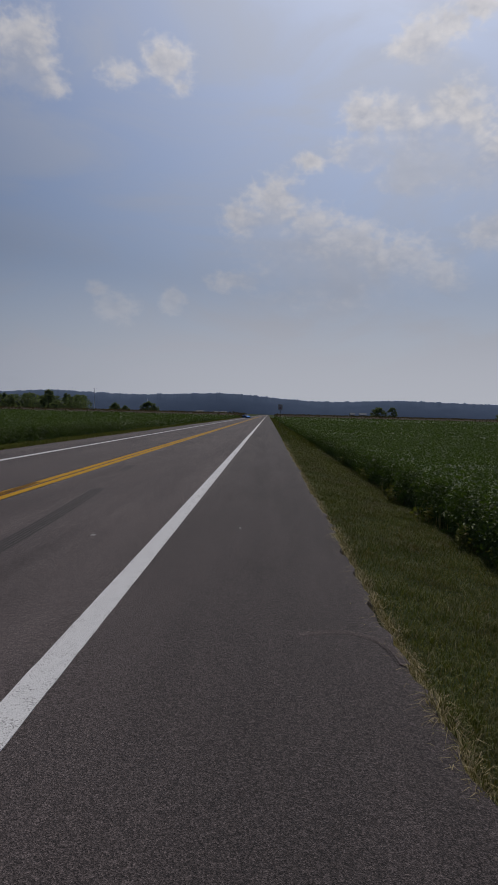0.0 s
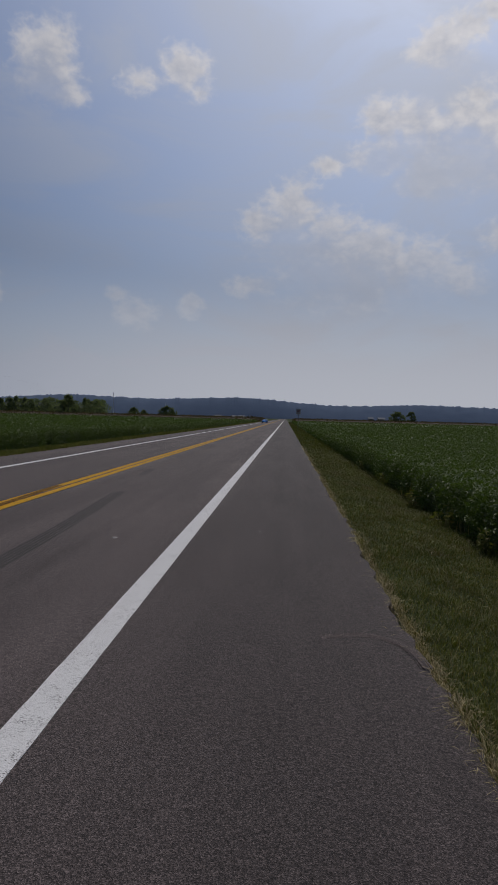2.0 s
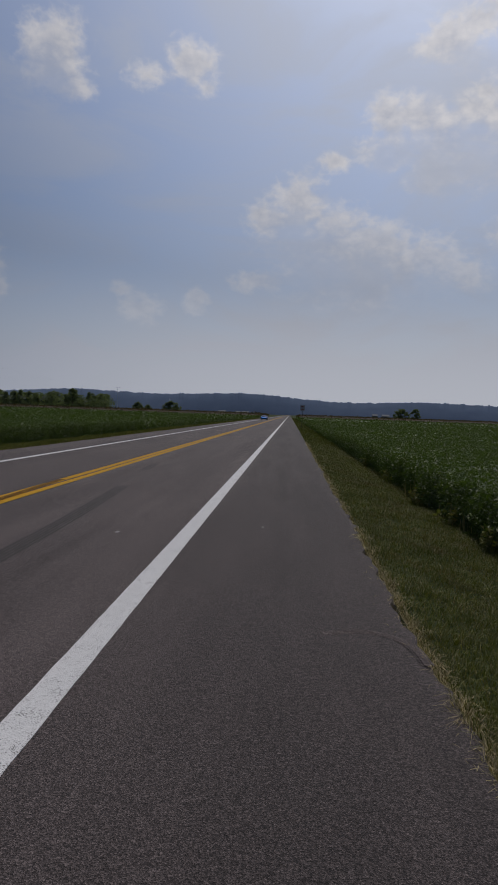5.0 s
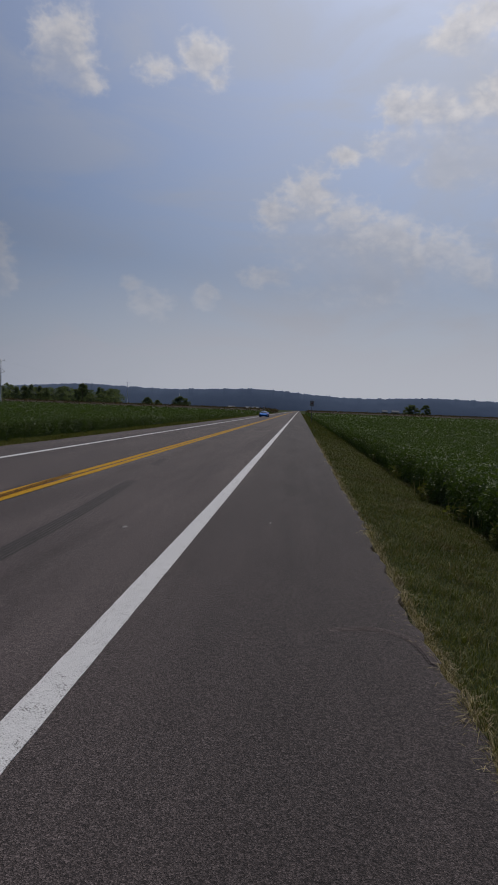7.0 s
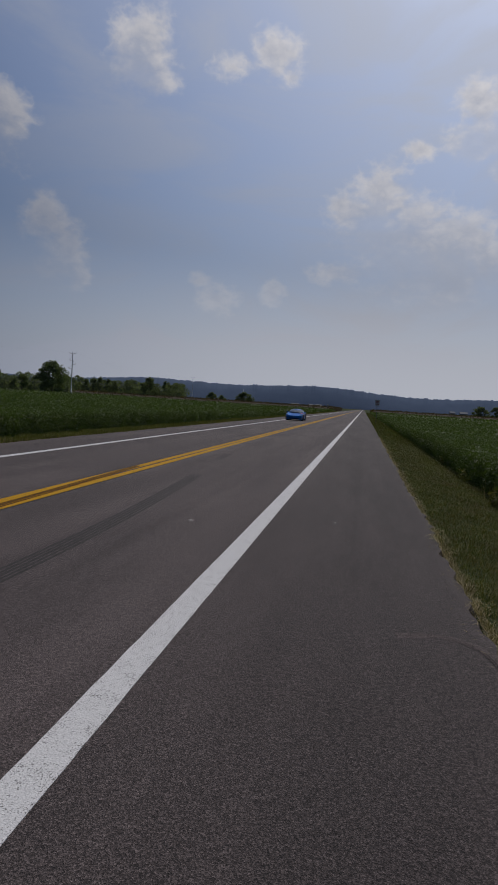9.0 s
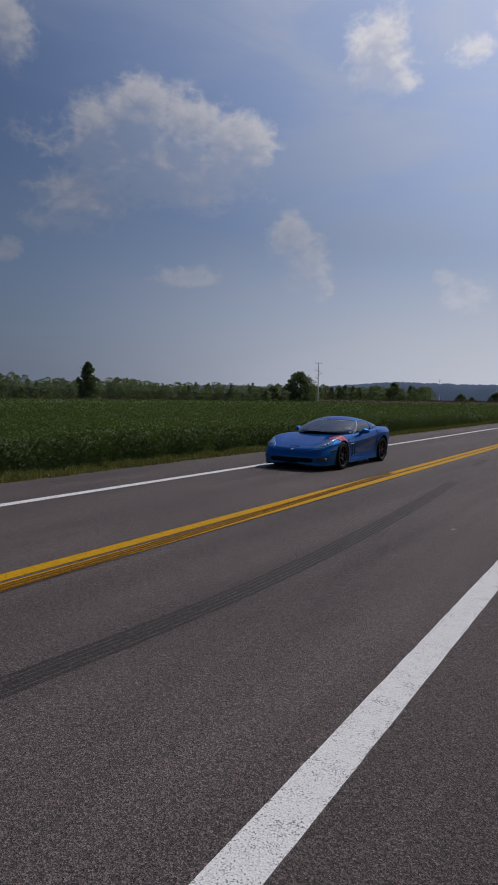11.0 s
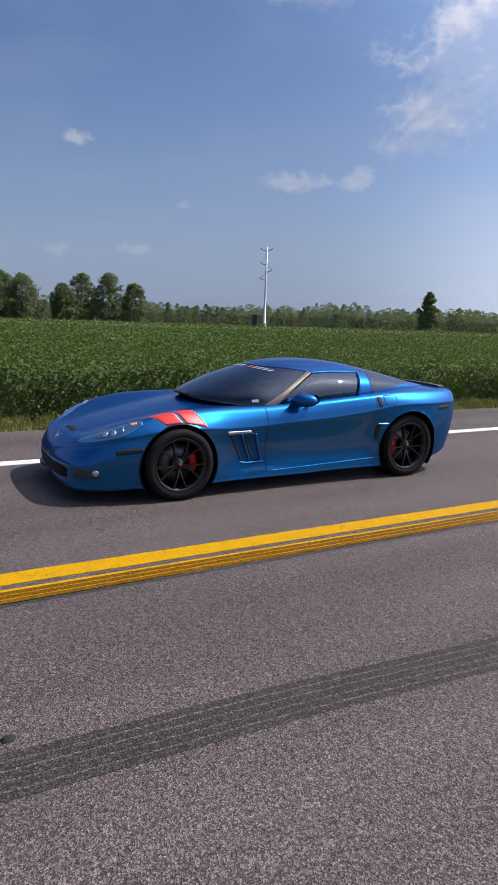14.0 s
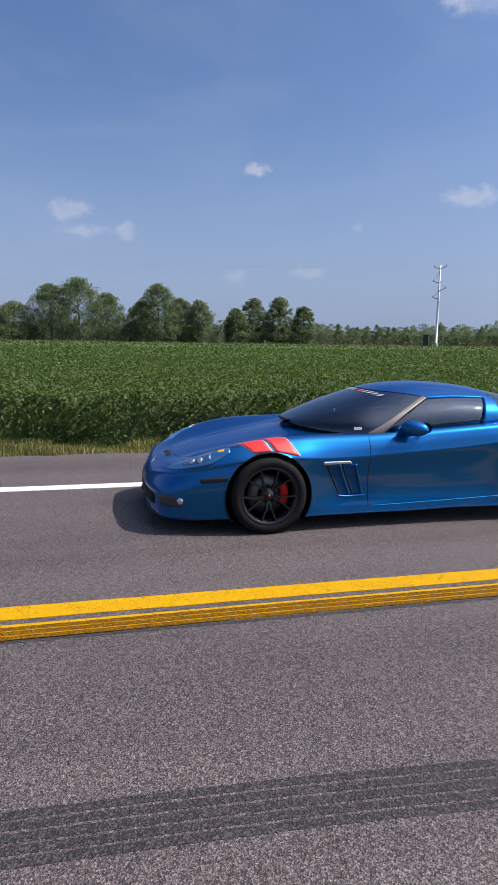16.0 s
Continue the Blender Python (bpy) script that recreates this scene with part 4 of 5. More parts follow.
    for z0, z1, sd in ((11.0, 12.8, -1), (9.75, 11.2, 1), (8.35, 9.7, -1)):
        v, f = tube([(sd * 1.15, 0, z0 * k + 0.3), (sd * 0.55, 0, (z0 + z1) / 2 * k), (sd * 0.13, 0, z1 * k)], 0.032, 0.032, 6)
        mesh_object("jumper_cable", v, f, DARK_STEEL, pole)
    return pole


POLES = [(-100.5, -92.0, 0.3, 13.8), (-100.5, 58.1, 0.5, 13.7), (-100.6, 208.5, 0.4, 14.6), (-121.5, 444.0, 0.4, 16.5), (-131.0, 690.0, 0.4, 14.5)]
for p in POLES:
    build_pole(*p)
for z, sd in POLE_ARMS:
    for a, b in zip(POLES[:3], POLES[1:4]):
        c = 1.15 * sd
        pts = []
        for i in range(17):
            u = i / 16
            za, zb = a[2] + z * a[3] / 13.9 + 0.5, b[2] + z * b[3] / 13.9 + 0.5
            pts.append((a[0] + (b[0] - a[0]) * u + c * 0.88, a[1] + (b[1] - a[1]) * u + c * 0.48, za + (zb - za) * u - 9.6 * u * (1 - u)))
        v, f = tube(pts, 0.002, 0.002, 4)
        tagged(mesh_object("power_line", v, f, DARK_STEEL), "thin dark overhead power line between the poles", "power line", "power lines")


def build_cabinet(x, y):
    cab = new("utility_cabinet")
    cab.location = (x, y, 0.25)
    cab.rotation_euler = (0, 0, 1.0)
    tagged(cab, "dark metal utility cabinet at the foot of a power pole", "utility box")
    v, f = box(-0.45, 0.45, -0.45, 0.45, 0.15, 2.35)
    mesh_object("housing", v, f, CABINET, cab)
    v, f = box(-0.50, 0.50, -0.50, 0.50, 2.35, 2.45)
    mesh_object("lid", v, f, CABINET, cab)
    v, f = box(-0.55, 0.55, -0.55, 0.55, -0.6, 0.15)
    mesh_object("plinth", v, f, CONCRETE, cab)
    for x0 in (-0.43, 0.01):
        v, f = box(x0, x0 + 0.42, -0.48, -0.45, 0.25, 2.25)
        mesh_object("door", v, f, CABINET, cab)


build_cabinet(-101.4, 56.7)

# ---------------------------------------------------------------- road signs
SIGN_FACE = material("sign_sheeting", (0.52, 0.50, 0.50), 0.5)[0]
SIGN_BAR = material("sign_print", (0.25, 0.08, 0.07), 0.6)[0]


def build_sign(x, y, top, w, h, label):
    sign = new("road_sign")
    sign.location = (x, y, ground_height(x))
    tagged(sign, label, "road sign", "road signs on posts")
    t = top - ground_height(x)
    v, f = box(-0.035, 0.035, 0.0, 0.05, -0.3, t - 0.05)
    mesh_object("post", v, f, DARK_STEEL, sign)
    v, f = box(-w / 2, w / 2, -0.012, -0.004, t - h, t)
    panel = mesh_object("panel", v, f, SIGN_FACE, sign)
    for i, (u, k) in enumerate(((0.74, 0.7), (0.5, 0.55), (0.26, 0.65))):
        v, f = box(-w / 2 * k, w / 2 * k, -0.016, -0.0125, t - h + h * u - 0.05, t - h + h * u + 0.05)
        mesh_object("print_bar", v, f, SIGN_BAR, panel)


build_sign(1.68, 88.3, 3.05, 0.62, 0.80, "rectangular grey road sign on a dark steel post")
build_sign(-12.4, 222.0, 2.5, 0.6, 0.75, "small rectangular road sign on a dark post")

# ---------------------------------------------------------------- far farm buildings
WHITE_WALL = material("white_siding", (0.24, 0.25, 0.27), 0.8)[0]
METAL_ROOF = material("pale_metal_roof", (0.22, 0.23, 0.25), 0.8, 0.0)[0]


def build_barn(x, y, w, d, h, ridge, turn):
    barn = new("farm_building")
    barn.location, barn.rotation_euler = (x, y, -0.3), (0, 0, turn)
    tagged(barn, "white farm building with a pale metal roof, far off", "farm building", "far farm buildings")
    v, f = box(-w / 2, w / 2, -d / 2, d / 2, 0, h)
    mesh_object("wall", v, f, WHITE_WALL, barn)
    o = 0.4
    v = [(sx * (w / 2 + o), sy * (d / 2 + o), h - 0.1) for sx in (-1, 1) for sy in (-1, 1)] + [(-(w / 2 + o), 0, h + ridge), (w / 2 + o, 0, h + ridge)]
    mesh_object("roof", v, [(0, 2, 5, 4), (1, 4, 5, 3), (0, 4, 1), (2, 3, 5), (0, 1, 3, 2)], METAL_ROOF, barn)
    v, f = box(-2, 2, -d / 2 - 0.08, -d / 2 - 0.01, 0, h * 0.8)
    mesh_object("door", v, f, DARK_STEEL, barn)


for bx, by, bw, bd, bh, br, bt in [(-96, 900, 10, 8, 2.6, 2.2, 0.1), (-74, 905, 7, 7, 2.6, 2.0, 0.0), (-63, 910, 9, 7, 2.6, 2.2, 0.2), (122, 930, 7, 6, 4.5, 2.4, 0.1), (138, 935, 10, 7, 4.5, 2.4, 0.0), (-168, 520, 6, 5, 3.0, 1.5, 0.3)]:
    build_barn(bx, by, bw, bd, bh, br, bt)

# ---------------------------------------------------------------- the sports car
def car_paint():
    m, tr, b = material("metallic_blue_paint", (0.003, 0.11, 0.34), 0.36, 0.85)
    flake = voronoi(tr, object_coords(tr), 900.0)
    tr.links.new(mix_rgb(tr, smooth_range(tr, flake.outputs["Distance"], 0.2, 0.7, 0.0, 0.35), (0.0020, 0.116, 0.325), (0.0010, 0.072, 0.235)), b.inputs["Base Color"])
    b.inputs["Specular Tint"].default_value = (0.12, 0.41, 0.85, 1)
    b.inputs["Coat Weight"].default_value, b.inputs["Coat Roughness"].default_value = 0.5, 0.05
    return m


def tinted_glass():
    """Dark film on clear glass: see-through, with a clear reflection."""
    m, tr, b = material("tinted_glass", (0.03, 0.033, 0.04), 0.02)
    clear, gloss, mx = (tr.nodes.new(k) for k in ("ShaderNodeBsdfTransparent", "ShaderNodeBsdfGlossy", "ShaderNodeMixShader"))
    clear.inputs[0].default_value = (0.20, 0.215, 0.24, 1)
    gloss.inputs["Color"].default_value, gloss.inputs["Roughness"].default_value = (0.80, 0.87, 1.0, 1), 0.02
    fres = tr.nodes.new("ShaderNodeFresnel")
    fres.inputs[0].default_value = 1.9
    tr.links.new(fres.outputs[0], mx.inputs[0])
    tr.links.new(clear.outputs[0], mx.inputs[1]), tr.links.new(gloss.outputs[0], mx.inputs[2])
    tr.links.new(mx.outputs[0], tr.nodes["Material Output"].inputs[0])
    return m


def tyre_rubber():
    m, tr, b = material("tyre_rubber", (0.014, 0.014, 0.015), 0.8, spec=0.2)
    n = noise_node(tr, object_coords(tr), 40.0, 5.0)
    tr.links.new(ramp(tr, n, [(0.3, (0.005, 0.005, 0.006)), (0.8, (0.013, 0.012, 0.012))]), b.inputs["Base Color"])
    return m


def glowing(name, color, strength):
    m, tr, b = material(name, color, 0.2)
    b.inputs["Emission Color"].default_value, b.inputs["Emission Strength"].default_value = (*color, 1), strength
    return m


PAINT, GLASS, TYRE = car_paint(), tinted_glass(), tyre_rubber()
BLACK_PLASTIC = material("black_plastic", (0.010, 0.010, 0.011), 0.55, 0.0, 0.3)[0]
GLOSS_BLACK = material("gloss_black_alloy", (0.014, 0.014, 0.016), 0.22, 0.3)[0]
CHROME = material("chrome", (0.75, 0.76, 0.78), 0.12, 1.0)[0]
STEEL = material("brake_steel", (0.15, 0.15, 0.15), 0.45, 0.9)[0]
RED = material("red_caliper_paint", (0.62, 0.012, 0.012), 0.35)[0]
STRIPE_RED = material("red_vinyl_stripe", (0.66, 0.028, 0.022), 0.3)[0]
SILVER = material("silver_vinyl", (0.5, 0.51, 0.53), 0.35, 0.4)[0]
# pillar toned grey-beige instead of the body's blue
PILLAR = material("pillar_grey_beige", (0.16, 0.135, 0.12), 0.4, 0.25)[0]
LAMP_COVER = material("headlight_cover", (0.045, 0.16, 0.33), 0.06, 0.55)[0]
GRILLE_BLACK = material("grille_dark_mesh", (0.005, 0.005, 0.006), 0.8, 0.0, 0.2)[0]
REFLECTOR = material("lamp_reflector", (0.13, 0.22, 0.35), 0.15, 0.7)[0]
LENS = material("lamp_lens", (0.50, 0.56, 0.66), 0.06, 0.85)[0]
# amber reflector with a mild glow of its own added to the material
AMBER = glowing("glowing_amber_reflector", (0.9, 0.24, 0.02), 0.35)
CLOTH = material("dark_upholstery", (0.02, 0.02, 0.021), 0.9)[0]
BEZEL = material("grey_bezel_plastic", (0.035, 0.038, 0.045), 0.45)[0]
# darker blue carrying the vents' recess shade; headlight rims use it too
VENT = material("shaded_vent_blue", (0.002, 0.055, 0.17), 0.4, 0.7)[0]
PALE = material("pale_sticker", (0.62, 0.64, 0.64), 0.5)[0]
LETTER = material("grey_vinyl_bars", (0.30, 0.31, 0.33), 0.5)[0]

# body sections: place along the car, then half widths and heights
# s, y_bottom, z_bottom, y_low, y_mid, y_shoulder, z_shoulder, y_crown, z_crown, y_valley, z_valley, z_centre
NOSE_SECTIONS = [
    (2.318, .15, .20, .17, .16, .11, .375, .07, .395, .035, .402, .404),
    (2.306, .30, .155, .33, .31, .22, .41, .15, .438, .07, .446, .448),
    (2.285, .45, .135, .47, .455, .38, .442, .25, .475, .10, .485, .488),
    (2.255, .585, .129, .605, .595, .53, .470, .37, .510, .15, .516, .519),
    (2.20, .69, .127, .712, .712, .665, .492, .49, .540, .21, .540, .544),
    (2.11, .765, .125, .785, .79, .76, .518, .59, .572, .30, .562, .566),
    (1.96, .83, .125, .848, .857, .835, .55, .70, .63, .38, .60, .603),
    (1.76, .87, .135, .895, .905, .892, .59, .755, .70, .42, .645, .648),
]
DOOR_SECTIONS = [
    (1.56, .90, .135, .93, .935, .928, .625, .775, .755, .45, .69, .692),
    (1.343, .915, .135, .945, .95, .942, .645, .78, .79, .47, .73, .737),
    (1.10, .905, .13, .918, .918, .935, .64, .77, .806, .50, .765, .782),
    (0.85, .893, .13, .886, .888, .912, .63, .77, .812, .55, .79, .83),
    (0.60, .884, .13, .870, .872, .904, .635, .785, .812, .60, .81, .85),
    (0.30, .880, .13, .867, .872, .906, .652, .805, .82, .62, .83, .85),
    (0.0, .879, .13, .868, .876, .912, .672, .82, .84, .62, .85, .86),
    (-0.40, .884, .14, .875, .888, .922, .70, .84, .868, .62, .875, .88),
]
TAIL_SECTIONS = [
    (-0.80, .895, .14, .893, .907, .936, .74, .85, .898, .62, .90, .90),
    (-1.10, .90, .14, .93, .94, .955, .78, .84, .922, .62, .925, .935),
    (-1.343, .92, .15, .955, .965, .965, .79, .825, .933, .60, .945, .955),
    (-1.60, .91, .17, .945, .955, .955, .79, .805, .933, .58, .948, .96),
    (-1.85, .87, .22, .90, .915, .915, .79, .78, .928, .56, .945, .955),
    (-2.02, .80, .27, .84, .86, .865, .79, .75, .922, .54, .942, .95),
    (-2.12, .72, .33, .77, .80, .80, .78, .70, .915, .50, .935, .942),
    (-2.17, .66, .40, .72, .74, .74, .76, .66, .895, .50, .915, .92),
]
SECTIONS = NOSE_SECTIONS + DOOR_SECTIONS + TAIL_SECTIONS
FRONT_AXLE, REAR_AXLE = 1.343, -1.343
ARCHES = ((FRONT_AXLE, 0.325, 0.372), (REAR_AXLE, 0.338, 0.388))


def cubic(xs, ys, x):
    """Smooth curve through a table (xs rising)."""
    xs, ys = np.asarray(xs, float), np.asarray(ys, float)
    d = np.diff(ys, axis=0) / np.diff(xs).reshape(-1, *[1] * (ys.ndim - 1))
    m = np.concatenate([d[:1], (d[1:] + d[:-1]) / 2, d[-1:]])
    i = int(np.clip(np.searchsorted(xs, x) - 1, 0, len(xs) - 2))
    h = xs[i + 1] - xs[i]
    t = (x - xs[i]) / h
    return ((2 * t ** 3 - 3 * t ** 2 + 1) * ys[i] + (t ** 3 - 2 * t ** 2 + t) * h * m[i] + (3 * t ** 2 - 2 * t ** 3) * ys[i + 1] + (t ** 3 - t ** 2) * h * m[i + 1])


SEC = np.array(sorted(SECTIONS))


def section(s):
    """Half profile of the body at s: from under the sill up over the shoulder to the middle."""
    yb, zb, yl, ym, ys, zs, yc, zc, yv, zv, zt = cubic(SEC[:, 0], SEC[:, 1:], s)
    ctrl = [(0.0, zb + 0.03), (yb * 0.7, zb + 0.01), (yb - 0.02, zb), (yb + 0.005, zb + 0.025), (yl, zb + 0.33 * (zs - zb)), (ym, zb + 0.70 * (zs - zb)), (ys - 0.006, zs - 0.018),
            (ys - 0.008, zs + 0.018), ((ys + yc) / 2 + 0.016, zs * 0.42 + zc * 0.58), (yc, zc), (yv, zv), (yv * 0.45, zt * 0.65 + zv * 0.35), (0.0, zt)]
    return smooth_path(ctrl, 4)


# cabin: s, half width at the belt, height of the belt, height of the middle
CABIN = np.array(sorted([
    (0.98, .001, .855, .857), (0.95, .20, .85, .875), (0.88, .38, .835, .905), (0.74, .56, .815, .96), (0.58, .685, .80, 1.02), (0.44, .765, .795, 1.068),
    (0.20, .785, .81, 1.142), (0.0, .79, .83, 1.19), (-0.3, .79, .857, 1.222), (-0.6, .785, .882, 1.22), (-0.9, .765, .905, 1.188), (-1.2, .725, .925, 1.132),
    (-1.5, .66, .94, 1.062), (-1.75, .56, .945, .998), (-1.9, .46, .944, .966), (-1.98, .35, .942, .952)]))


def cabin_point(s, t, grow=0.0):
    yb, zb, zt = cubic(CABIN[:, 0], CABIN[:, 1:], s)
    a = t * math.pi / 2
    return (s, (max(yb, 0.0) + grow) * max(math.cos(a), 0.0) ** 0.87, zb + (zt - zb + grow) * max(math.sin(a), 0.0) ** 0.87)


def along(line, n):
    """n + 1 evenly numbered points on a polyline."""
    pts = []
    for i in range(n + 1):
        u = i / n * (len(line) - 1)
        k = min(int(u), len(line) - 2)
        w = u - k
        pts.append(tuple(a + (b - a) * w for a, b in zip(line[k], line[k + 1])))
    return pts


def part(name, verts, faces, mat, parent, label="", smooth=True):
    bm = bmesh.new()
    vs = [bm.verts.new(v) for v in verts]
    for f in faces:
        try:
            bm.faces.new([vs[i] for i in f])
        except ValueError:
            pass
    bmesh.ops.remove_doubles(bm, verts=bm.verts, dist=1e-4)
    bmesh.ops.recalc_face_normals(bm, faces=bm.faces)
    me = bpy.data.meshes.new(name)
    bm.to_mesh(me)
    bm.free()
    me.polygons.foreach_set("use_smooth", [smooth] * len(me.polygons))
    me.materials.append(mat)
    ob = new(name, me)
    ob.parent = parent
    return tagged(ob, label)


def ruled(a, b, n, m):
    """Grid of parameters between two polylines."""
    A, B = along(smooth_path(a, 6), n), along(smooth_path(b, 6), n)
    return [[tuple(p + (q - p) * j / m for p, q in zip(A[i], B[i])) for j in range(m + 1)] for i in range(n + 1)]


def grid_faces(n, m, base=0):
    return [(base + i * (m + 1) + j, base + i * (m + 1) + j + 1, base + (i + 1) * (m + 1) + j + 1, base + (i + 1) * (m + 1) + j) for i in range(n) for j in range(m)]


def cabin_panel(name, a, b, mat, parent, sides=(1, -1), one=True, label="", n=22, m=14, grow=0.0, skin=0.012):
    """A panel of the cabin between two lines given in (s, t), with a rim turned inwards; both halves in one mesh, or one for each side."""
    g = ruled(a, b, n, m)
    outer = [cabin_point(*p, grow) for row in g for p in row]
    rim = [i * (m + 1) for i in range(n + 1)] + [n * (m + 1) + j for j in range(1, m + 1)] + [i * (m + 1) + m for i in range(n - 1, -1, -1)] + [j for j in range(m - 1, 0, -1)]
    made, verts, faces = [], [], []
    for sd in sides:
        k = len(verts)
        verts += [(x, y * sd, z) for x, y, z in outer]
        faces += grid_faces(n, m, k)
        low = len(verts)
        verts += [(outer[i][0], outer[i][1] * sd * (1 - skin / 0.8), outer[i][2] - skin) for i in rim]
        if not one:
            faces += [(k + rim[i], k + rim[(i + 1) % len(rim)], low + (i + 1) % len(rim), low + i) for i in range(len(rim))]
            made.append(part(name, verts, faces, mat, parent, label))
            verts, faces = [], []
    if one:
        made.append(part(name, verts, faces, mat, parent, label))
    return made


def nose_lean(s, z):
    """The nose leans back above the chin."""
    return s - (max(0.0, z - 0.34) * 0.40 + max(0.0, 0.34 - z) * 0.06 - max(0.0, 0.19 - z) * 0.45) * max(0.0, min(1.0, (s - 1.85) / 0.45)) if s > 1.85 else s


def build_body(parent):
    ss = np.unique(np.concatenate([np.linspace(2.318, 2.0, 24), np.linspace(2.0, 0.9, 40), np.linspace(0.9, -0.9, 46), np.linspace(-0.9, -1.85, 36), np.linspace(-1.85, -2.17, 12)]))
    rows = [section(s) for s in ss]
    k = len(rows[0])
    verts, faces = [], []
    for sd in (1, -1):
        base = len(verts)
        inside = {}
        for i, s in enumerate(ss):
            for j, (y, z) in enumerate(rows[i]):
                x, zz = nose_lean(float(s), z), z
                for cx, cz, r in ARCHES:
                    d = math.hypot(x - cx, zz - cz)
                    if d < r and y > 0.5:
                        inside[base + i * k + j] = True
                        e = max(d, 1e-3)
                        x, zz = cx + (x - cx) * r / e, cz + (zz - cz) * r / e
                verts.append((x, sd * y, zz))
        for i in range(len(ss) - 1):
            for j in range(k - 1):
                f = (base + i * k + j, base + i * k + j + 1, base + (i + 1) * k + j + 1, base + (i + 1) * k + j)
                if all(q in inside for q in f):
                    continue
                s, (y, z) = (ss[i] + ss[i + 1]) / 2, rows[i][j]
                wide = cubic(CABIN[:, 0], CABIN[:, 1], s) if -1.6 < s < 0.9 else 0
                if z > 0.5 and y < wide - 0.07:
                    continue
                faces.append(f)
        for i in (0, len(ss) - 1):
            c = len(verts)
            zm = 0.5 * (rows[i][0][1] + rows[i][-1][1])
            verts.append((nose_lean(float(ss[i]), zm), 0.0, zm))
            for j in range(k - 1):
                faces.append((c, base + i * k + j, base + i * k + j + 1))
    return part("body", verts, faces, PAINT, parent, "glossy metallic blue bodywork")


def lathe(profile, steps, axis_y=True):
    """Turn (radius, across) points round the wheel's axle."""
    v, f = [], []
    n = len(profile)
    for i in range(steps):
        a = 2 * math.pi * i / steps
        v += [(r * math.cos(a), y, r * math.sin(a)) for r, y in profile]
    for i in range(steps):
        for j in range(n - 1):
            f.append((i * n + j, i * n + j + 1, ((i + 1) % steps) * n + j + 1, ((i + 1) % steps) * n + j))
    return v, f


def build_wheel(parent, s, side, radius, width, rim):
    """Outer face towards side; black ten-spoke alloy in five forked pairs."""
    o = side
    prof = [(rim - 0.015, o * -width + o * 0.02), (rim, o * -width), (rim + 0.012, o * -width), (rim - 0.02, o * (-width + 0.04)), (rim - 0.03, o * -0.03), (rim - 0.002, o * -0.012), (rim + 0.006, 0), (rim - 0.006, o * 0.003), (rim - 0.022, o * -0.012)]
    v, f = lathe(prof, 48)
    wheel = part("wheel", v, f, GLOSS_BLACK, parent, "gloss black forked-spoke alloy wheel")
    wheel.location = (s, o * 0.935, radius)
    w = width
    tp = [(rim, o * -w), (rim + 0.03, o * (-w - 0.008)), (radius - 0.03, o * (-w - 0.006)), (radius - 0.006, o * (-w + 0.012)), (radius, o * (-w + 0.04))]
    for g in (0.25, 0.5, 0.75):
        y = -w + 0.03 + (w - 0.06) * g
        tp += [(radius, o * (y - 0.008)), (radius - 0.008, o * (y - 0.006)), (radius - 0.008, o * (y + 0.006)), (radius, o * (y + 0.008))]
    tp += [(radius, o * -0.035), (radius - 0.006, o * -0.010), (radius - 0.03, o * 0.006), (rim + 0.045, o * 0.010), (rim + 0.02, o * 0.008), (rim + 0.004, o * 0.0)]
    v, f = lathe(tp, 64)
    part("tyre", v, f, TYRE, wheel, "black low-profile tyre with dusty tread")
    for i in range(5):
        for fork in (-1, 1):
            a0, a1 = 2 * math.pi * i / 5 + 0.3 + fork * 0.10, 2 * math.pi * i / 5 + 0.3 + fork * 0.30
            pts = []
            for r, a, hw, dep in ((0.035, a0 * 1.0, 0.013, -0.035), (rim * 0.45, (a0 * 0.6 + a1 * 0.4), 0.0095, -0.020), (rim * 0.8, a1 * 0.85 + a0 * 0.15, 0.0085, -0.010), (rim - 0.012, a1, 0.013, -0.010)):
                c = Vector((math.cos(a), 0, math.sin(a)))
                t = Vector((-math.sin(a), 0, math.cos(a)))
                for k, y in ((-1, dep - 0.03), (-0.75, dep), (0.75, dep), (1, dep - 0.03)):
                    p = c * r + t * hw * k
                    pts.append((p.x, o * y, p.z))
            fc = [(4 * q + e, 4 * q + (e + 1) % 4, 4 * q + 4 + (e + 1) % 4, 4 * q + 4 + e) for q in range(3) for e in range(4)]
            part("spoke", pts, fc, GLOSS_BLACK, wheel, smooth=False)
    v, f = lathe([(0.001, o * -0.018), (0.028, o * -0.02), (0.036, o * -0.03), (0.07, o * -0.04), (0.075, o * -0.08)], 24)
    part("hub", v, f, GLOSS_BLACK, wheel)
    v, f = box(-0.013, 0.013, o * -0.020, o * -0.014, -0.006, 0.006)
    part("centre_badge", v, f, RED, wheel, "small red centre cap badge")
    # brake: stays with the car
    v, f = lathe([(0.07, o * -0.115), (0.17, o * -0.115), (0.172, o * -0.135), (0.07, o * -0.135)], 40)
    disc = part("brake_disc", v, f, STEEL, parent)
    disc.location = wheel.location
    v, f = [], []
    for i in range(9):
        a = math.radians(-32 + 64 * i / 8) + (math.pi if s > 0 else 0.0)
        for r, y in ((0.115, -0.085), (0.185, -0.08), (0.192, -0.11), (0.115, -0.112)):
            v.append((r * math.cos(a), o * y, r * math.sin(a)))
    f = [(4 * q + e, 4 * q + (e + 1) % 4, 4 * q + 4 + (e + 1) % 4, 4 * q + 4 + e) for q in range(8) for e in range(4)] + [(0, 1, 2, 3), (32, 33, 34, 35)]
    cal = part("brake_caliper", v, f, RED, parent, "red painted brake caliper")
    cal.location = wheel.location
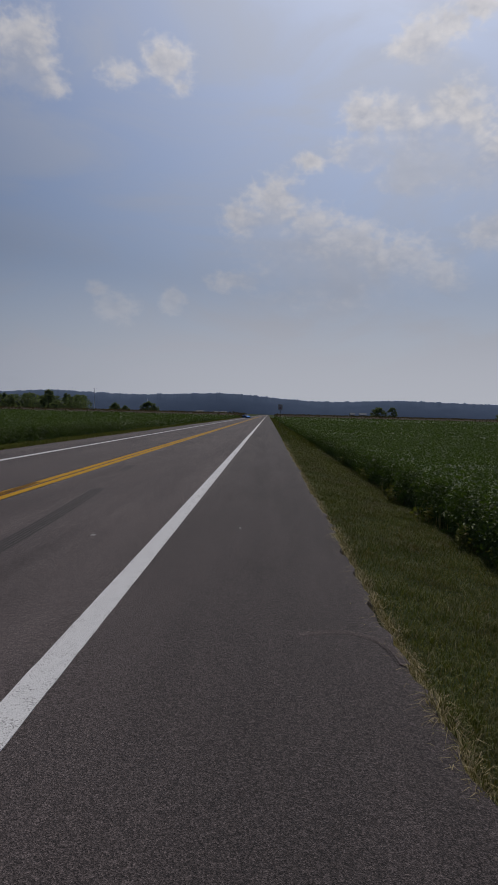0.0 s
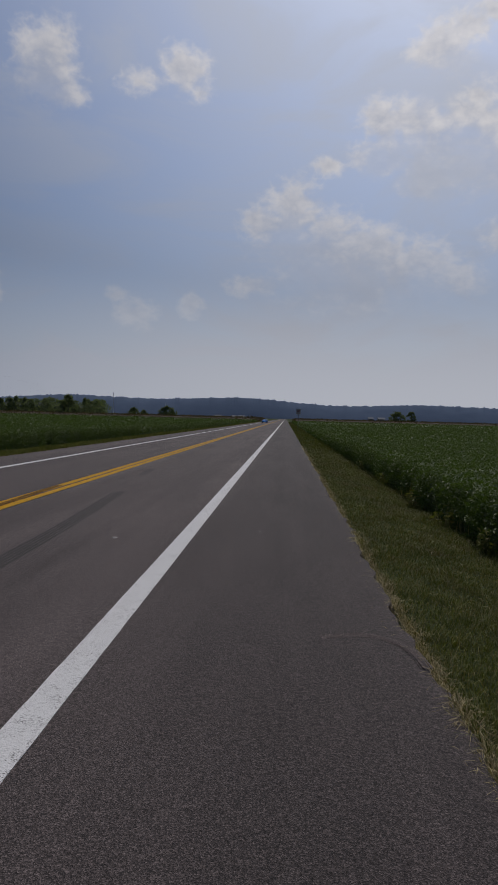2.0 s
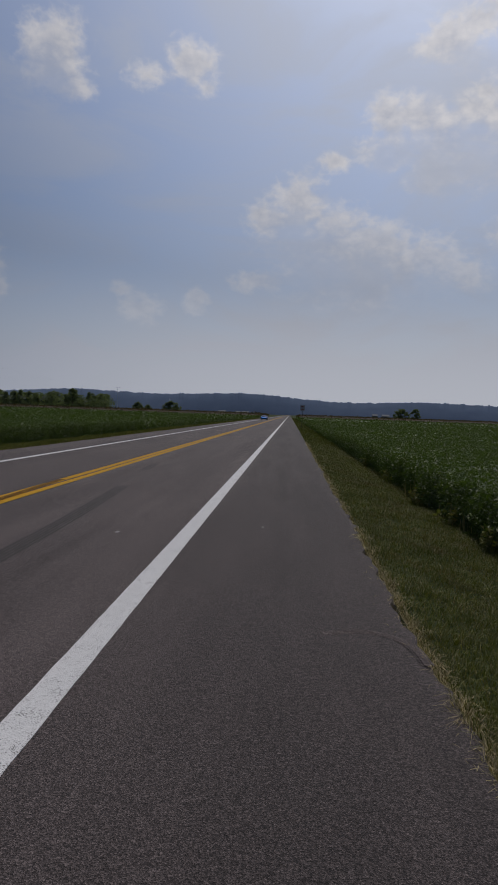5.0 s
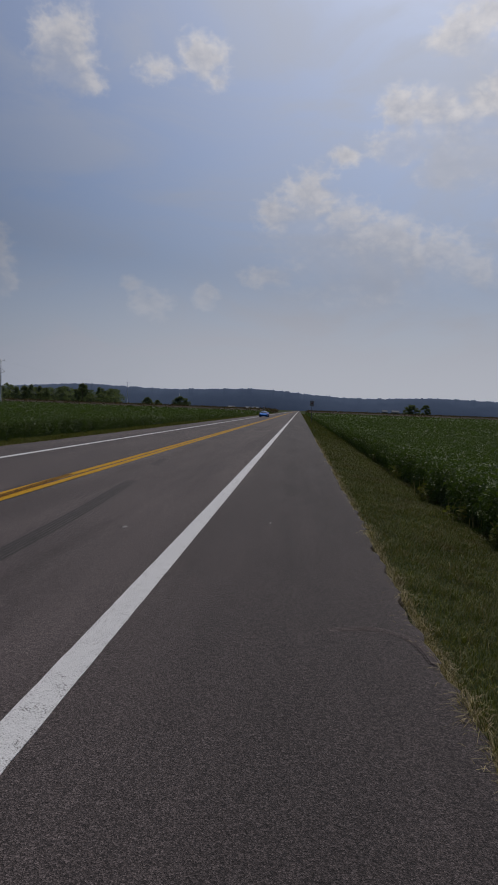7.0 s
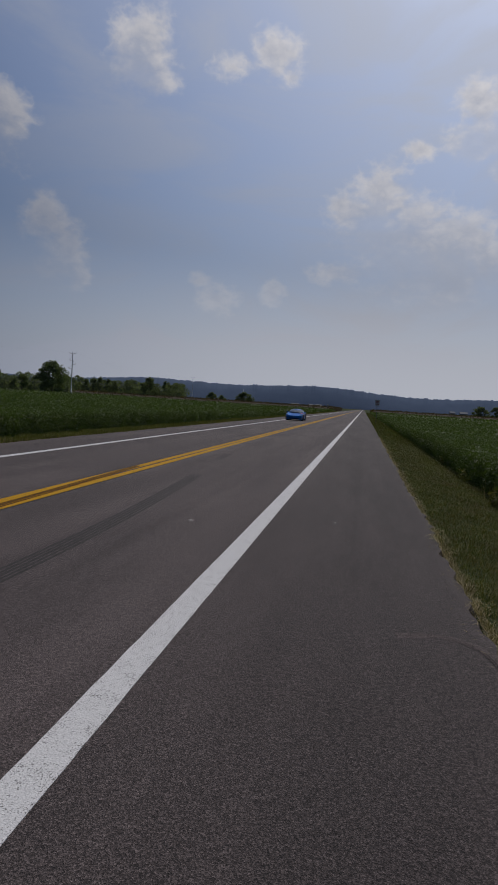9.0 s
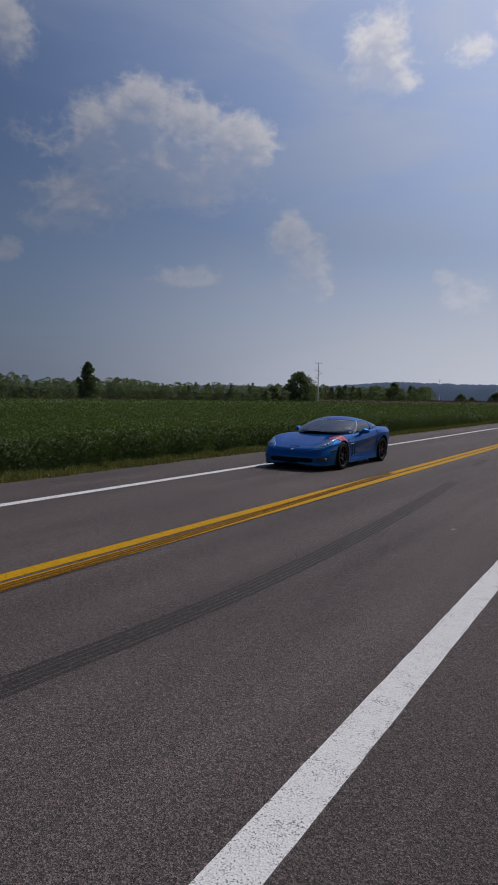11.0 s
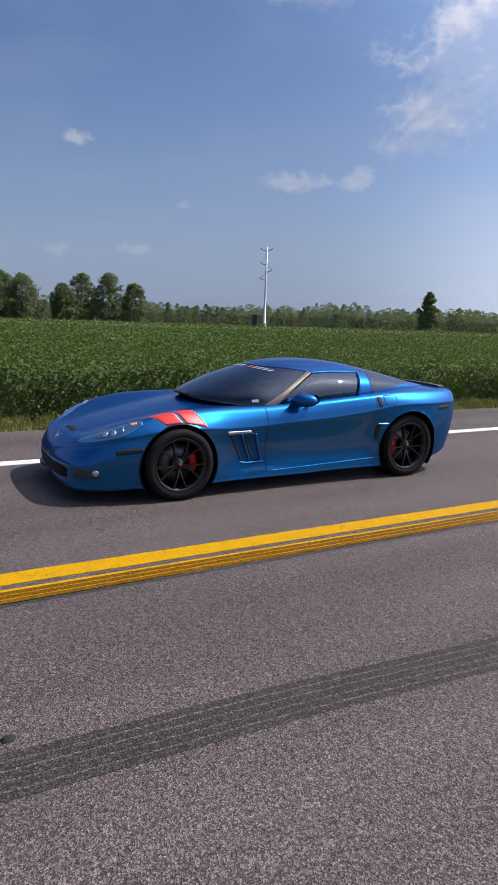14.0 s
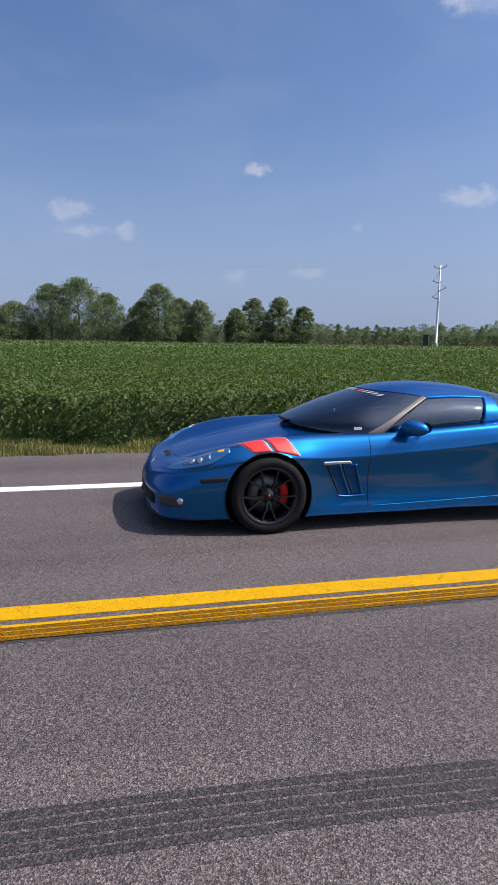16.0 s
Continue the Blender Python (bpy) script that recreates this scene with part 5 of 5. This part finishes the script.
    # dark housing round the wheel
    cx, cz, r = ARCHES[0] if s > 0 else ARCHES[1]
    n = 28
    v, f = [], []
    for i in range(n + 1):
        a = math.radians(-35 + 250 * i / n)
        for rr, y in ((r + 0.001, 0.925), (r + 0.012, 0.90), (r + 0.012, 0.5), (0.0, 0.5)):
            v.append((cx + rr * math.cos(a), o * y, cz + rr * math.sin(a)))
    f = [(4 * i + j, 4 * i + j + 1, 4 * i + j + 5, 4 * i + j + 4) for i in range(n) for j in range(3)]
    part("wheel_well", v, f, BLACK_PLASTIC, parent)
    return wheel


def build_car():
    thing = new("sports_car")
    tagged(thing, "metallic blue sports coupe with red fender stripes and black wheels", "car")
    body = build_body(thing)
    from mathutils.bvhtree import BVHTree
    tree = BVHTree.FromPolygons([v.co.copy() for v in body.data.vertices], [tuple(p.vertices) for p in body.data.polygons])

    def on_body(p, way, lift):
        w = Vector(way).normalized()
        hit, nrm, _, _ = tree.ray_cast(Vector(p) - w * 0.6, w, 1.4)
        if hit is None:
            hit, nrm, _, _ = tree.find_nearest(Vector(p))
        if nrm.dot(w) > 0:
            nrm = -nrm
        return hit + nrm * lift, nrm

    def patch(name, a, b, way, mat, label="", sides=(1, -1), lift=0.003, n=16, m=6, parent=thing):
        """A thin plate on the body between two lines of rough places, laid on along way."""
        out = []
        for sd in sides:
            verts, rim_low = [], []
            g = ruled(a, b, n, m)
            for row in g:
                for p in row:
                    h, nr = on_body((p[0], p[1] * sd, p[2]), (way[0], way[1] * sd, way[2]), lift)
                    verts.append(tuple(h)), rim_low.append(tuple(h - nr * (lift + 0.004)))
            faces = grid_faces(n, m)
            rim = [i * (m + 1) for i in range(n + 1)] + [n * (m + 1) + j for j in range(1, m + 1)] + [i * (m + 1) + m for i in range(n - 1, -1, -1)] + [j for j in range(m - 1, 0, -1)]
            low = len(verts)
            verts += [rim_low[i] for i in rim]
            faces += [(rim[i], rim[(i + 1) % len(rim)], low + (i + 1) % len(rim), low + i) for i in range(len(rim))]
            out.append(part(name, verts, faces, mat, parent, label))
        return out

    def seam(name, line, way, width=0.006, sides=(1, -1), mat=BLACK_PLASTIC, lift=0.0012, label=""):
        a = [(x, y, z) for x, y, z in line]
        d = Vector(line[-1]) - Vector(line[0])
        across = d.cross(Vector(way)).normalized() * width
        b = [tuple(Vector(p) + across) for p in line]
        return patch(name, a, b, way, mat, label, sides, lift, n=26, m=1)

    # cabin
    head = [(.15, 1), (.145, .92), (.12, .84), (.07, .76), (0.0, .68), (-.09, .60), (-.20, .515)]
    base = [(.98, 1), (.972, .45), (.94, .03), (.86, .02), (.73, .02), (.58, .02), (.45, .02)]
    screen = cabin_panel("windshield", base, head, GLASS, thing, label="dark tinted curved windshield")[0]
    cabin_panel("roof", head, [(-.94, 1), (-.94, .9), (-.94, .8), (-.94, .7), (-.93, .62), (-.92, .55), (-.90, .505)], PAINT, thing, grow=0.004, label="blue targa roof panel")
    cabin_panel("roof_rail", [(-.215, .515), (-.5, .52), (-.91, .515)], [(-.24, .475), (-.5, .475), (-.87, .475)], PAINT, thing, one=False, grow=0.005, m=3)
    cabin_panel("side_window", [(.29, .03), (-.20, .03), (-.70, .03)], [(-.25, .475), (-.5, .475), (-.82, .475)], GLASS, thing, one=False, label="dark tinted side window")
    cabin_panel("a_pillar", [(.47, 0.0), (.14, .26), (-.20, .52)], [(.29, .0), (.06, .235), (-.245, .49)], PILLAR, thing, one=False, m=4, grow=0.004, label="grey-beige windshield pillar")
    cabin_panel("b_pillar", [(-.705, -.04), (-.76, .24), (-.83, .49)], [(-.90, -.04), (-.93, .26), (-.935, .53)], PAINT, thing, one=False, m=6, grow=0.005, label="blue roof hoop pillar")
    rear_top = [(-.895, .03), (-.93, .27), (-.94, .52), (-.945, .7), (-.95, .86), (-.95, 1)]
    rear_low = [(-1.02, .03), (-1.32, .12), (-1.58, .30), (-1.68, .55), (-1.71, .8), (-1.72, 1)]
    cabin_panel("rear_glass", rear_top, rear_low, GLASS, thing, label="dark tinted wrap-round rear hatch glass")
    cabin_panel("hatch_surround", [(-.93, .03), (-1.32, .12), (-1.58, .30), (-1.68, .55), (-1.71, .8), (-1.72, 1)],
                [(-.95, -.03), (-1.34, -.03), (-1.66, -.03), (-1.85, 0.0), (-1.95, .3), (-1.975, 1)], PAINT, thing, grow=0.002, label="blue rear hatch surround")
    # interior
    v, f = [], []
    for x0, x1, y0, y1, z0, z1 in ((-1.5, 0.9, -.74, .74, .25, .33), (.45, .85, -.70, .70, .33, .77), (-1.55, -.75, -.66, .66, .33, .80)):
        bv, bf = box(x0, x1, y0, y1, z0, z1)
        f += [tuple(i + len(v) for i in q) for q in bf]
        v += bv
    part("cabin_tub", v, f, CLOTH, thing, "dark interior tub and dashboard", smooth=False)
    for y in (-0.36, 0.36):
        sv = []
        for i, (x, z, hw, th) in enumerate(((.05, .42, .24, .06), (-.40, .42, .26, .08), (-.52, .55, .26, .09), (-.62, .85, .23, .08), (-.68, 1.00, .12, .05), (-.69, 1.06, .10, .04))):
            sv += [(x + th, y - hw, z + th), (x + th * 1.1, y, z + th * 0.9), (x + th, y + hw, z + th), (x - th, y + hw, z - th), (x - th, y - hw, z - th)]
        sf = [(5 * i + e, 5 * i + (e + 1) % 5, 5 * i + 5 + (e + 1) % 5, 5 * i + 5 + e) for i in range(5) for e in range(5)] + [(0, 1, 2, 3, 4), (25, 26, 27, 28, 29)]
        part("seat", sv, sf, CLOTH, thing)
    # wheels
    wheels = [build_wheel(thing, FRONT_AXLE, 1, 0.33, 0.27, 0.246), build_wheel(thing, FRONT_AXLE, -1, 0.33, 0.27, 0.246),
              build_wheel(thing, REAR_AXLE, 1, 0.338, 0.31, 0.258), build_wheel(thing, REAR_AXLE, -1, 0.338, 0.31, 0.258)]
    # front end
    def dome(name, p, way, r, rise, mat, label="", sides=(1, -1), squash=1.0, parent=thing):
        """A low round lens lying on the body."""
        for sd in sides:
            h, nr = on_body((p[0], p[1] * sd, p[2]), (way[0], way[1] * sd, way[2]), 0.002)
            e1 = nr.cross(Vector((0, 0, 1))).normalized()
            e2 = nr.cross(e1)
            v = []
            for i in range(6):
                e = math.pi / 2 * i / 5
                for k in range(16):
                    a = 2 * math.pi * k / 16
                    v.append(tuple(h + (e1 * math.cos(a) * squash + e2 * math.sin(a)) * r * math.cos(e) + nr * (rise * math.sin(e))))
            part(name, v, [(i * 16 + k, i * 16 + (k + 1) % 16, (i + 1) * 16 + (k + 1) % 16, (i + 1) * 16 + k) for i in range(5) for k in range(16)], mat, parent, label)

    # flat plate on the bumper; the opening's inner darkness is in its black
    grille = patch("grille", [(2.12, -.56, .272), (2.16, -.53, .298), (2.25, -.36, .306), (2.3, 0, .308), (2.25, .36, .306), (2.16, .53, .298), (2.12, .56, .272)],
                   [(2.12, -.555, .232), (2.16, -.51, .208), (2.25, -.34, .200), (2.3, 0, .198), (2.25, .34, .200), (2.16, .51, .208), (2.12, .555, .232)], (-1, 0, 0), GRILLE_BLACK, "black plate painted dark as the lower grille opening", sides=(1,), lift=0.002, n=40)[0]
    for z in (.222, .243, .264, .285):
        w = .50 - 1.2 * abs(z - .253)
        patch("grille_bar", [(2.2, -w, z + .003), (2.3, 0, z + .003), (2.2, w, z + .003)], [(2.2, -w, z - .003), (2.3, 0, z - .003), (2.2, w, z - .003)], (-1, 0, 0), BLACK_PLASTIC, sides=(1,), lift=0.004, n=30, m=1, parent=grille)
    patch("chin_lip", [(1.75, .88, .145), (1.95, .83, .14), (2.12, .755, .14), (2.22, .66, .14), (2.27, .45, .155), (2.29, .25, .175)], [(1.75, .88, .115), (1.95, .83, .11), (2.12, .755, .11), (2.22, .66, .11), (2.27, .45, .125), (2.29, .25, .145)], (-1, -.5, 0), BLACK_PLASTIC, lift=0.010, n=30, m=2)
    patch("fog_lamp_bezel", [(2.20, .625, .325), (2.16, .685, .328), (2.09, .745, .326), (2.02, .80, .322)], [(2.20, .63, .245), (2.16, .685, .238), (2.09, .745, .236), (2.02, .80, .240)], (-1, -.6, 0), BEZEL, lift=0.002)
    dome("fog_lamp", (2.05, .785, .287), (-1, -.6, 0), 0.030, 0.014, LENS, "small clear round fog lamp")
    lamp_way = (-.5, -.6, -.7)
    top = [(2.18, .535, .55), (2.05, .565, .60), (1.89, .645, .64), (1.765, .71, .69), (1.655, .79, .715)]
    low = [(2.175, .57, .53), (2.075, .715, .53), (1.95, .80, .545), (1.82, .853, .585), (1.66, .835, .69)]
    rim = patch("headlight_rim", top, low, lamp_way, VENT, lift=0.0012, n=24, m=8)
    shrink = lambda line, other, k: [tuple(u + (w - u) * k for u, w in zip(p, q)) for p, q in zip(line, other)]
    covers = patch("headlight", shrink(top, low, .06), shrink(low, top, .06), lamp_way, LAMP_COVER, "swept clear headlight cover with blue housing", lift=0.003, n=24, m=8)
    patch("headlight_reflector", [(2.03, .63, .60), (1.93, .68, .63), (1.80, .745, .66)], [(2.03, .70, .56), (1.94, .765, .57), (1.81, .80, .61)], lamp_way, REFLECTOR, "pale silver-blue reflector behind the cover", lift=0.0042, n=14, m=5)
    for cx, cy in ((1.955, .715), (1.885, .75)):
        dome("headlight_lens", (cx, cy, .59), lamp_way, 0.030, 0.016, LENS, "round projector lens", squash=0.8)
    patch("turn_signal", [(1.745, .765, .69), (1.70, .79, .70)], [(1.75, .782, .67), (1.705, .805, .685)], lamp_way, AMBER, "amber turn signal in the headlight", lift=0.0055, n=6)
    patch("side_marker", [(1.925, .83, .482), (1.80, .89, .497), (1.69, .92, .50)], [(1.915, .83, .445), (1.80, .89, .455), (1.69, .92, .468)], (0, -1, 0), BLACK_PLASTIC, "smoked black side marker", m=3)
    patch("rear_side_marker", [(-1.76, .9, .765), (-1.94, .88, .765)], [(-1.74, .9, .715), (-1.94, .88, .735)], (0, -1, 0), BLACK_PLASTIC, "smoked rear side marker", m=3)
    # flat dark plate where the inlet opens; its depth is only in the colour
    patch("hood_scoop", [(2.07, -.15, .6), (2.06, 0, .6), (2.07, .15, .6)], [(2.12, -.11, .6), (2.11, 0, .6), (2.12, .11, .6)], (0, 0, -1), BLACK_PLASTIC, "black hood inlet", sides=(1,), m=3)
    patch("nose_emblem", [(2.19, -.07, .6), (2.215, 0, .6), (2.19, .07, .6)], [(2.205, -.05, .55), (2.245, 0, .55), (2.205, .05, .55)], (0, 0, -1), CHROME, "small plain silver emblem", sides=(1,), m=3, n=8)
    seam("hood_seam", [(2.05, 0, .6), (2.04, .22, .6), (1.98, .42, .62), (1.75, .60, .7), (1.3, .68, .8), (.95, .70, .8), (.62, .72, .8)], (0, 0, -1))
    seam("bumper_seam", [(1.66, .87, .66), (1.60, .90, .60), (1.68, .9, .575)], (0, -1, 0), 0.005)
    seam("door_seam", [(.43, .85, .80), (.435, .9, .66), (.44, .9, .4), (.43, .9, .19)], (0, -1, 0), 0.007)
    seam("door_seam", [(-.86, .9, .885), (-.885, .9, .7), (-.93, .9, .45), (-.96, .9, .235)], (0, -1, 0), 0.007)
    seam("sill_seam", [(.43, .9, .19), (-.2, .9, .205), (-.96, .9, .235)], (0, -1, 0), 0.006, mat=PAINT, lift=0.003)
    # fender stripes on the driver's side
    down = (0, -.8, -1)
    for name, quad in (("fender_stripe", ((1.64, .70, .76), (1.455, .60, .76), (1.325, .905, .712), (1.475, .90, .703))), ("fender_stripe", ((1.425, .585, .76), (1.265, .60, .79), (1.085, .92, .655), (1.285, .915, .712)))):
        a, b, c, d = (Vector(q) for q in quad)
        patch("stripe_edge", [tuple(a + (a - c) * 0.0 + Vector((.012, 0, 0))), tuple(d + Vector((.012, 0, 0)))], [tuple(b - Vector((.012, 0, 0))), tuple(c - Vector((.012, 0, 0)))], down, SILVER, sides=(1,), lift=0.0015, n=12, m=8)
        patch(name, [tuple(a), tuple(d)], [tuple(b), tuple(c)], down, STRIPE_RED, "red vinyl fender stripe with silver outline", sides=(1,), lift=0.003, n=12, m=8)
    # fender vent: flat plates, recess shade in dark blue, front-edge shadow in black
    for a0, a1, a2, b0, b1, b2 in ((.845, .765, .705, .715, .655, .610), (.70, .635, .585, .565, .52, .490)):
        patch("fender_vent", [(a0, .9, .575), (a1, .9, .42), (a2, .9, .30)], [(b0, .9, .575), (b1, .9, .42), (b2, .9, .30)], (0, -1, 0), VENT, "fender vent plate with recess shade in its darker blue", lift=0.002)
        patch("vent_edge_shadow", [(a0, .9, .575), (a1, .9, .42), (a2, .9, .30)], [(a0 - .022, .9, .575), (a1 - .020, .9, .42), (a2 - .018, .9, .30)], (0, -1, 0), BLACK_PLASTIC, lift=0.004, m=2)
        patch("vent_fin", [(b0 + .012, .9, .575), (b1 + .012, .9, .42), (b2 + .012, .9, .305)], [(b0 - .012, .9, .575), (b1 - .010, .9, .42), (b2 - .008, .9, .305)], (0, -1, 0), PAINT, lift=0.012, m=2)
    patch("vent_lip", [(.73, .9, .308), (.62, .9, .296), (.47, .9, .302)], [(.715, .9, .290), (.62, .9, .276), (.465, .9, .282)], (0, -1, 0), PAINT, lift=0.018, m=2)
    patch("vent_trim", [(.87, .9, .605), (.62, .9, .605)], [(.86, .9, .578), (.60, .9, .582)], (0, -1, 0), CHROME, "bright chrome vent trim", lift=0.012, m=3)
    # rear quarter
    # flat black plates for slot and scoop, their inner darkness painted
    patch("door_handle_slot", [(-.875, .9, .88), (-.905, .9, .77)], [(-.93, .88, .885), (-.955, .9, .78)], (0, -1, -.2), BLACK_PLASTIC, lift=0.002, m=3)
    patch("brake_scoop", [(-.89, .9, .59), (-.87, .9, .50), (-.90, .9, .40)], [(-.96, .9, .60), (-.935, .9, .50), (-.91, .9, .40)], (0, -1, 0), BLACK_PLASTIC, "black brake cooling scoop", lift=0.002, m=3)
    patch("scoop_lip", [(-.90, .9, .61), (-1.02, .93, .605)], [(-.90, .9, .595), (-1.02, .93, .59)], (0, -1, 0), PAINT, lift=0.02, m=2)
    for line in ([(-.975, .88, .885), (-1.11, .88, .892), (-1.133, .89, .875), (-1.135, .9, .84), (-1.122, .91, .80)], [(-.985, .9, .795), (-1.09, .91, .788), (-1.122, .91, .80)], [(-.972, .88, .885), (-.976, .9, .84), (-.985, .9, .795)]):
        seam("fuel_door_seam", line, (0, -1, -.3), 0.009, sides=(1,), lift=0.002)
    # tail
    patch("spoiler", [(-1.98, -.66, .94), (-2.0, 0, .95), (-1.98, .66, .94)], [(-2.10, -.64, .94), (-2.13, 0, .95), (-2.10, .64, .94)], (0, 0, -1), GLOSS_BLACK, "low dark rear lip spoiler", sides=(1,), lift=0.022, n=24)
    for y in (-.62, -.36, .36, .62):
        v, f = [], []
        for i in range(20):
            a = 2 * math.pi * i / 20
            v.append((-2.18, y + 0.075 * math.cos(a), .68 + 0.075 * math.sin(a)))
        v.append((-2.19, y, .68))
        part("tail_lamp", v, [(i, (i + 1) % 20, 20) for i in range(20)], RED, thing, "round red tail lamp")
    # door mirrors
    for sd in (1, -1):
        v, f = [], []
        n, m = 12, 16
        for i in range(n + 1):
            u = i / n
            y = .80 + .265 * u
            r = math.sqrt(max(1e-4, 1 - (2 * max(u, 0.42) - 1) ** 2 / 1.0)) if u > 0.5 else 0.42 + 0.58 * (u / 0.5) ** 1.5
            cx, cz = .13 - .13 * u, .775 + .115 * min(1, u / .5) - .01 * u
            for k in range(m):
                a = 2 * math.pi * k / m
                v.append((cx + .095 * r * math.cos(a) * (1.25 if math.cos(a) > 0 else 0.75), sd * y, cz + .070 * r * math.sin(a)))
        f = [(i * m + k, i * m + (k + 1) % m, (i + 1) * m + (k + 1) % m, (i + 1) * m + k) for i in range(n) for k in range(m)] + [tuple(range(m)), tuple(n * m + k for k in range(m))]
        mir = part("door_mirror", v, f, PAINT, thing, "blue teardrop door mirror")
        gv = [(-.075, sd * (.935 + .05 * math.cos(a) * 1.5), .882 + .045 * math.sin(a)) for a in [2 * math.pi * k / 16 for k in range(16)]] + [(-.080, sd * .935, .882)]
        part("mirror_glass", gv, [(k, (k + 1) % 16, 16) for k in range(16)], CHROME, mir)

    # banner of plain bars across the top of the windshield, and a sticker
    def on_screen(name, s0, s1, t0, t1, sd, mat, label=""):
        q = [(s0, t0), (s0, t1), (s1, t1), (s1, t0)]
        pts = []
        for s, t in q:
            x, y, z = cabin_point(s, t, 0.004)
            pts.append((x, sd * y, z))
        part(name, pts, [(0, 1, 2, 3)], mat, screen, label, smooth=False)

    for sd in (1, -1):
        ts = [.98, .915, .85, .785, .72, .655]
        for i in range(5):
            h0 = .17 - .42 * max(0.0, .95 - ts[i]) ** 1.5
            h1 = .17 - .42 * max(0.0, .95 - ts[i + 1]) ** 1.5
            t0, t1 = ts[i] - .012, ts[i + 1] + .012
            pts = []
            for s, t in ((h0, t0), (h1, t1), (h1 + .055, t1 + .004), (h0 + .055, t0 + .004)):
                x, y, z = cabin_point(s, t, 0.004)
                pts.append((x, sd * y, z))
            part("banner_bar", pts, [(0, 1, 2, 3)], STRIPE_RED if (sd, i) == (1, 0) else LETTER, screen, "plain vinyl bar on the windshield", smooth=False)
    on_screen("sticker", .46, .52, .10, .16, 1, PALE, "small pale sticker on the windshield")
    for y0 in (0.42, -0.10):
        v, f = [], []
        for i in range(9):
            u = i / 8
            y = y0 + 0.34 * u - 0.1
            s = .98
            while s > .4 and cubic(CABIN[:, 0], CABIN[:, 1], s) < abs(y) + 0.04:
                s -= 0.01
            v += [(s + .012, y, .862 - .04 * abs(y)), (s + .012, y, .876 - .04 * abs(y)), (s - .006, y, .885 - .04 * abs(y)), (s - .006, y, .865 - .04 * abs(y))]
        f = [(4 * i + e, 4 * i + (e + 1) % 4, 4 * i + 4 + (e + 1) % 4, 4 * i + 4 + e) for i in range(8) for e in range(4)]
        part("wiper", v, f, BLACK_PLASTIC, thing, "black wiper blade at rest")
    return thing, wheels


car, wheels = build_car()

# ---------------------------------------------------------------- what moves
CAR_X = -7.265
CAR_ROWS = [  # seconds, place along the road, sideways, heading off the road's line
    (0.0, 234.0, -0.6, 24.0), (0.5, 231.0, -0.4, 14.0), (1.0, 228.0, -0.15, 6.0), (2.0, 220.5, 0.0, 0.0), (3.0, 210.5, 0.0, 0.0),
    (4.0, 198.0, 0.0, 0.0), (5.0, 182.5, 0.0, 0.0), (5.5, 173.5, 0.0, 0.0), (6.0, 162.5, 0.0, 0.0), (6.5, 148.5, 0.0, 0.0), (7.0, 133.0, 0.0, 0.0),
    (8.0, 101.5, 0.0, 0.0), (9.0, 69.5, 0.0, 0.0), (10.0, 37.8, 0.0, 0.0), (10.3, 29.75, 0.0, 0.0), (10.6, 22.84, 0.0, 0.0),
    (11.0, 15.47, 0.0, 0.0), (11.3, 11.13, 0.0, 0.0), (11.6, 8.11, 0.0, 0.0), (12.0, 5.30, 0.0, 0.0), (12.3, 4.50, 0.0, 0.0),
    (12.5, 4.13, 0.0, 0.0), (12.7, 4.095, 0.0, 0.0), (16.0, 4.095, 0.0, 0.0)]


def travelled(t):
    """Way along the road at t, by straight steps between the rows."""
    return float(np.interp(t, [r[0] for r in CAR_ROWS], [r[1] for r in CAR_ROWS]))


def wheel_rows(wheel, radius):
    """Rolling: five forked spokes look alike every 72 degrees, so fast turns are keyed by their remainder."""
    place = wheel.location.copy()
    times = [0.0, 4.0, 8.0, 10.0] + [10.0 + k / 30 for k in range(1, 85)] + [16.0]
    rows, turn = [], 0.0
    for a, b in zip([0.0] + times, times):
        step = math.degrees((travelled(a) - travelled(b)) / radius)
        if step > 80 or b <= 10.0:
            step = (step + 36) % 72 - 36
        turn += step
        rows.append((b, turn))
    rest = 107.2 - turn
    return [(t, pose(*place, 0, a + rest, 0)) for t, a in rows]


def motions():
    for w in wheels:
        walk(w, wheel_rows(w, 0.325 if w.location.x > 0 else 0.338))
    walk(car, [(t, pose(CAR_X + dx, y, 0, 0, 0, -90 + turn)) for t, y, dx, turn in CAR_ROWS])


motions()
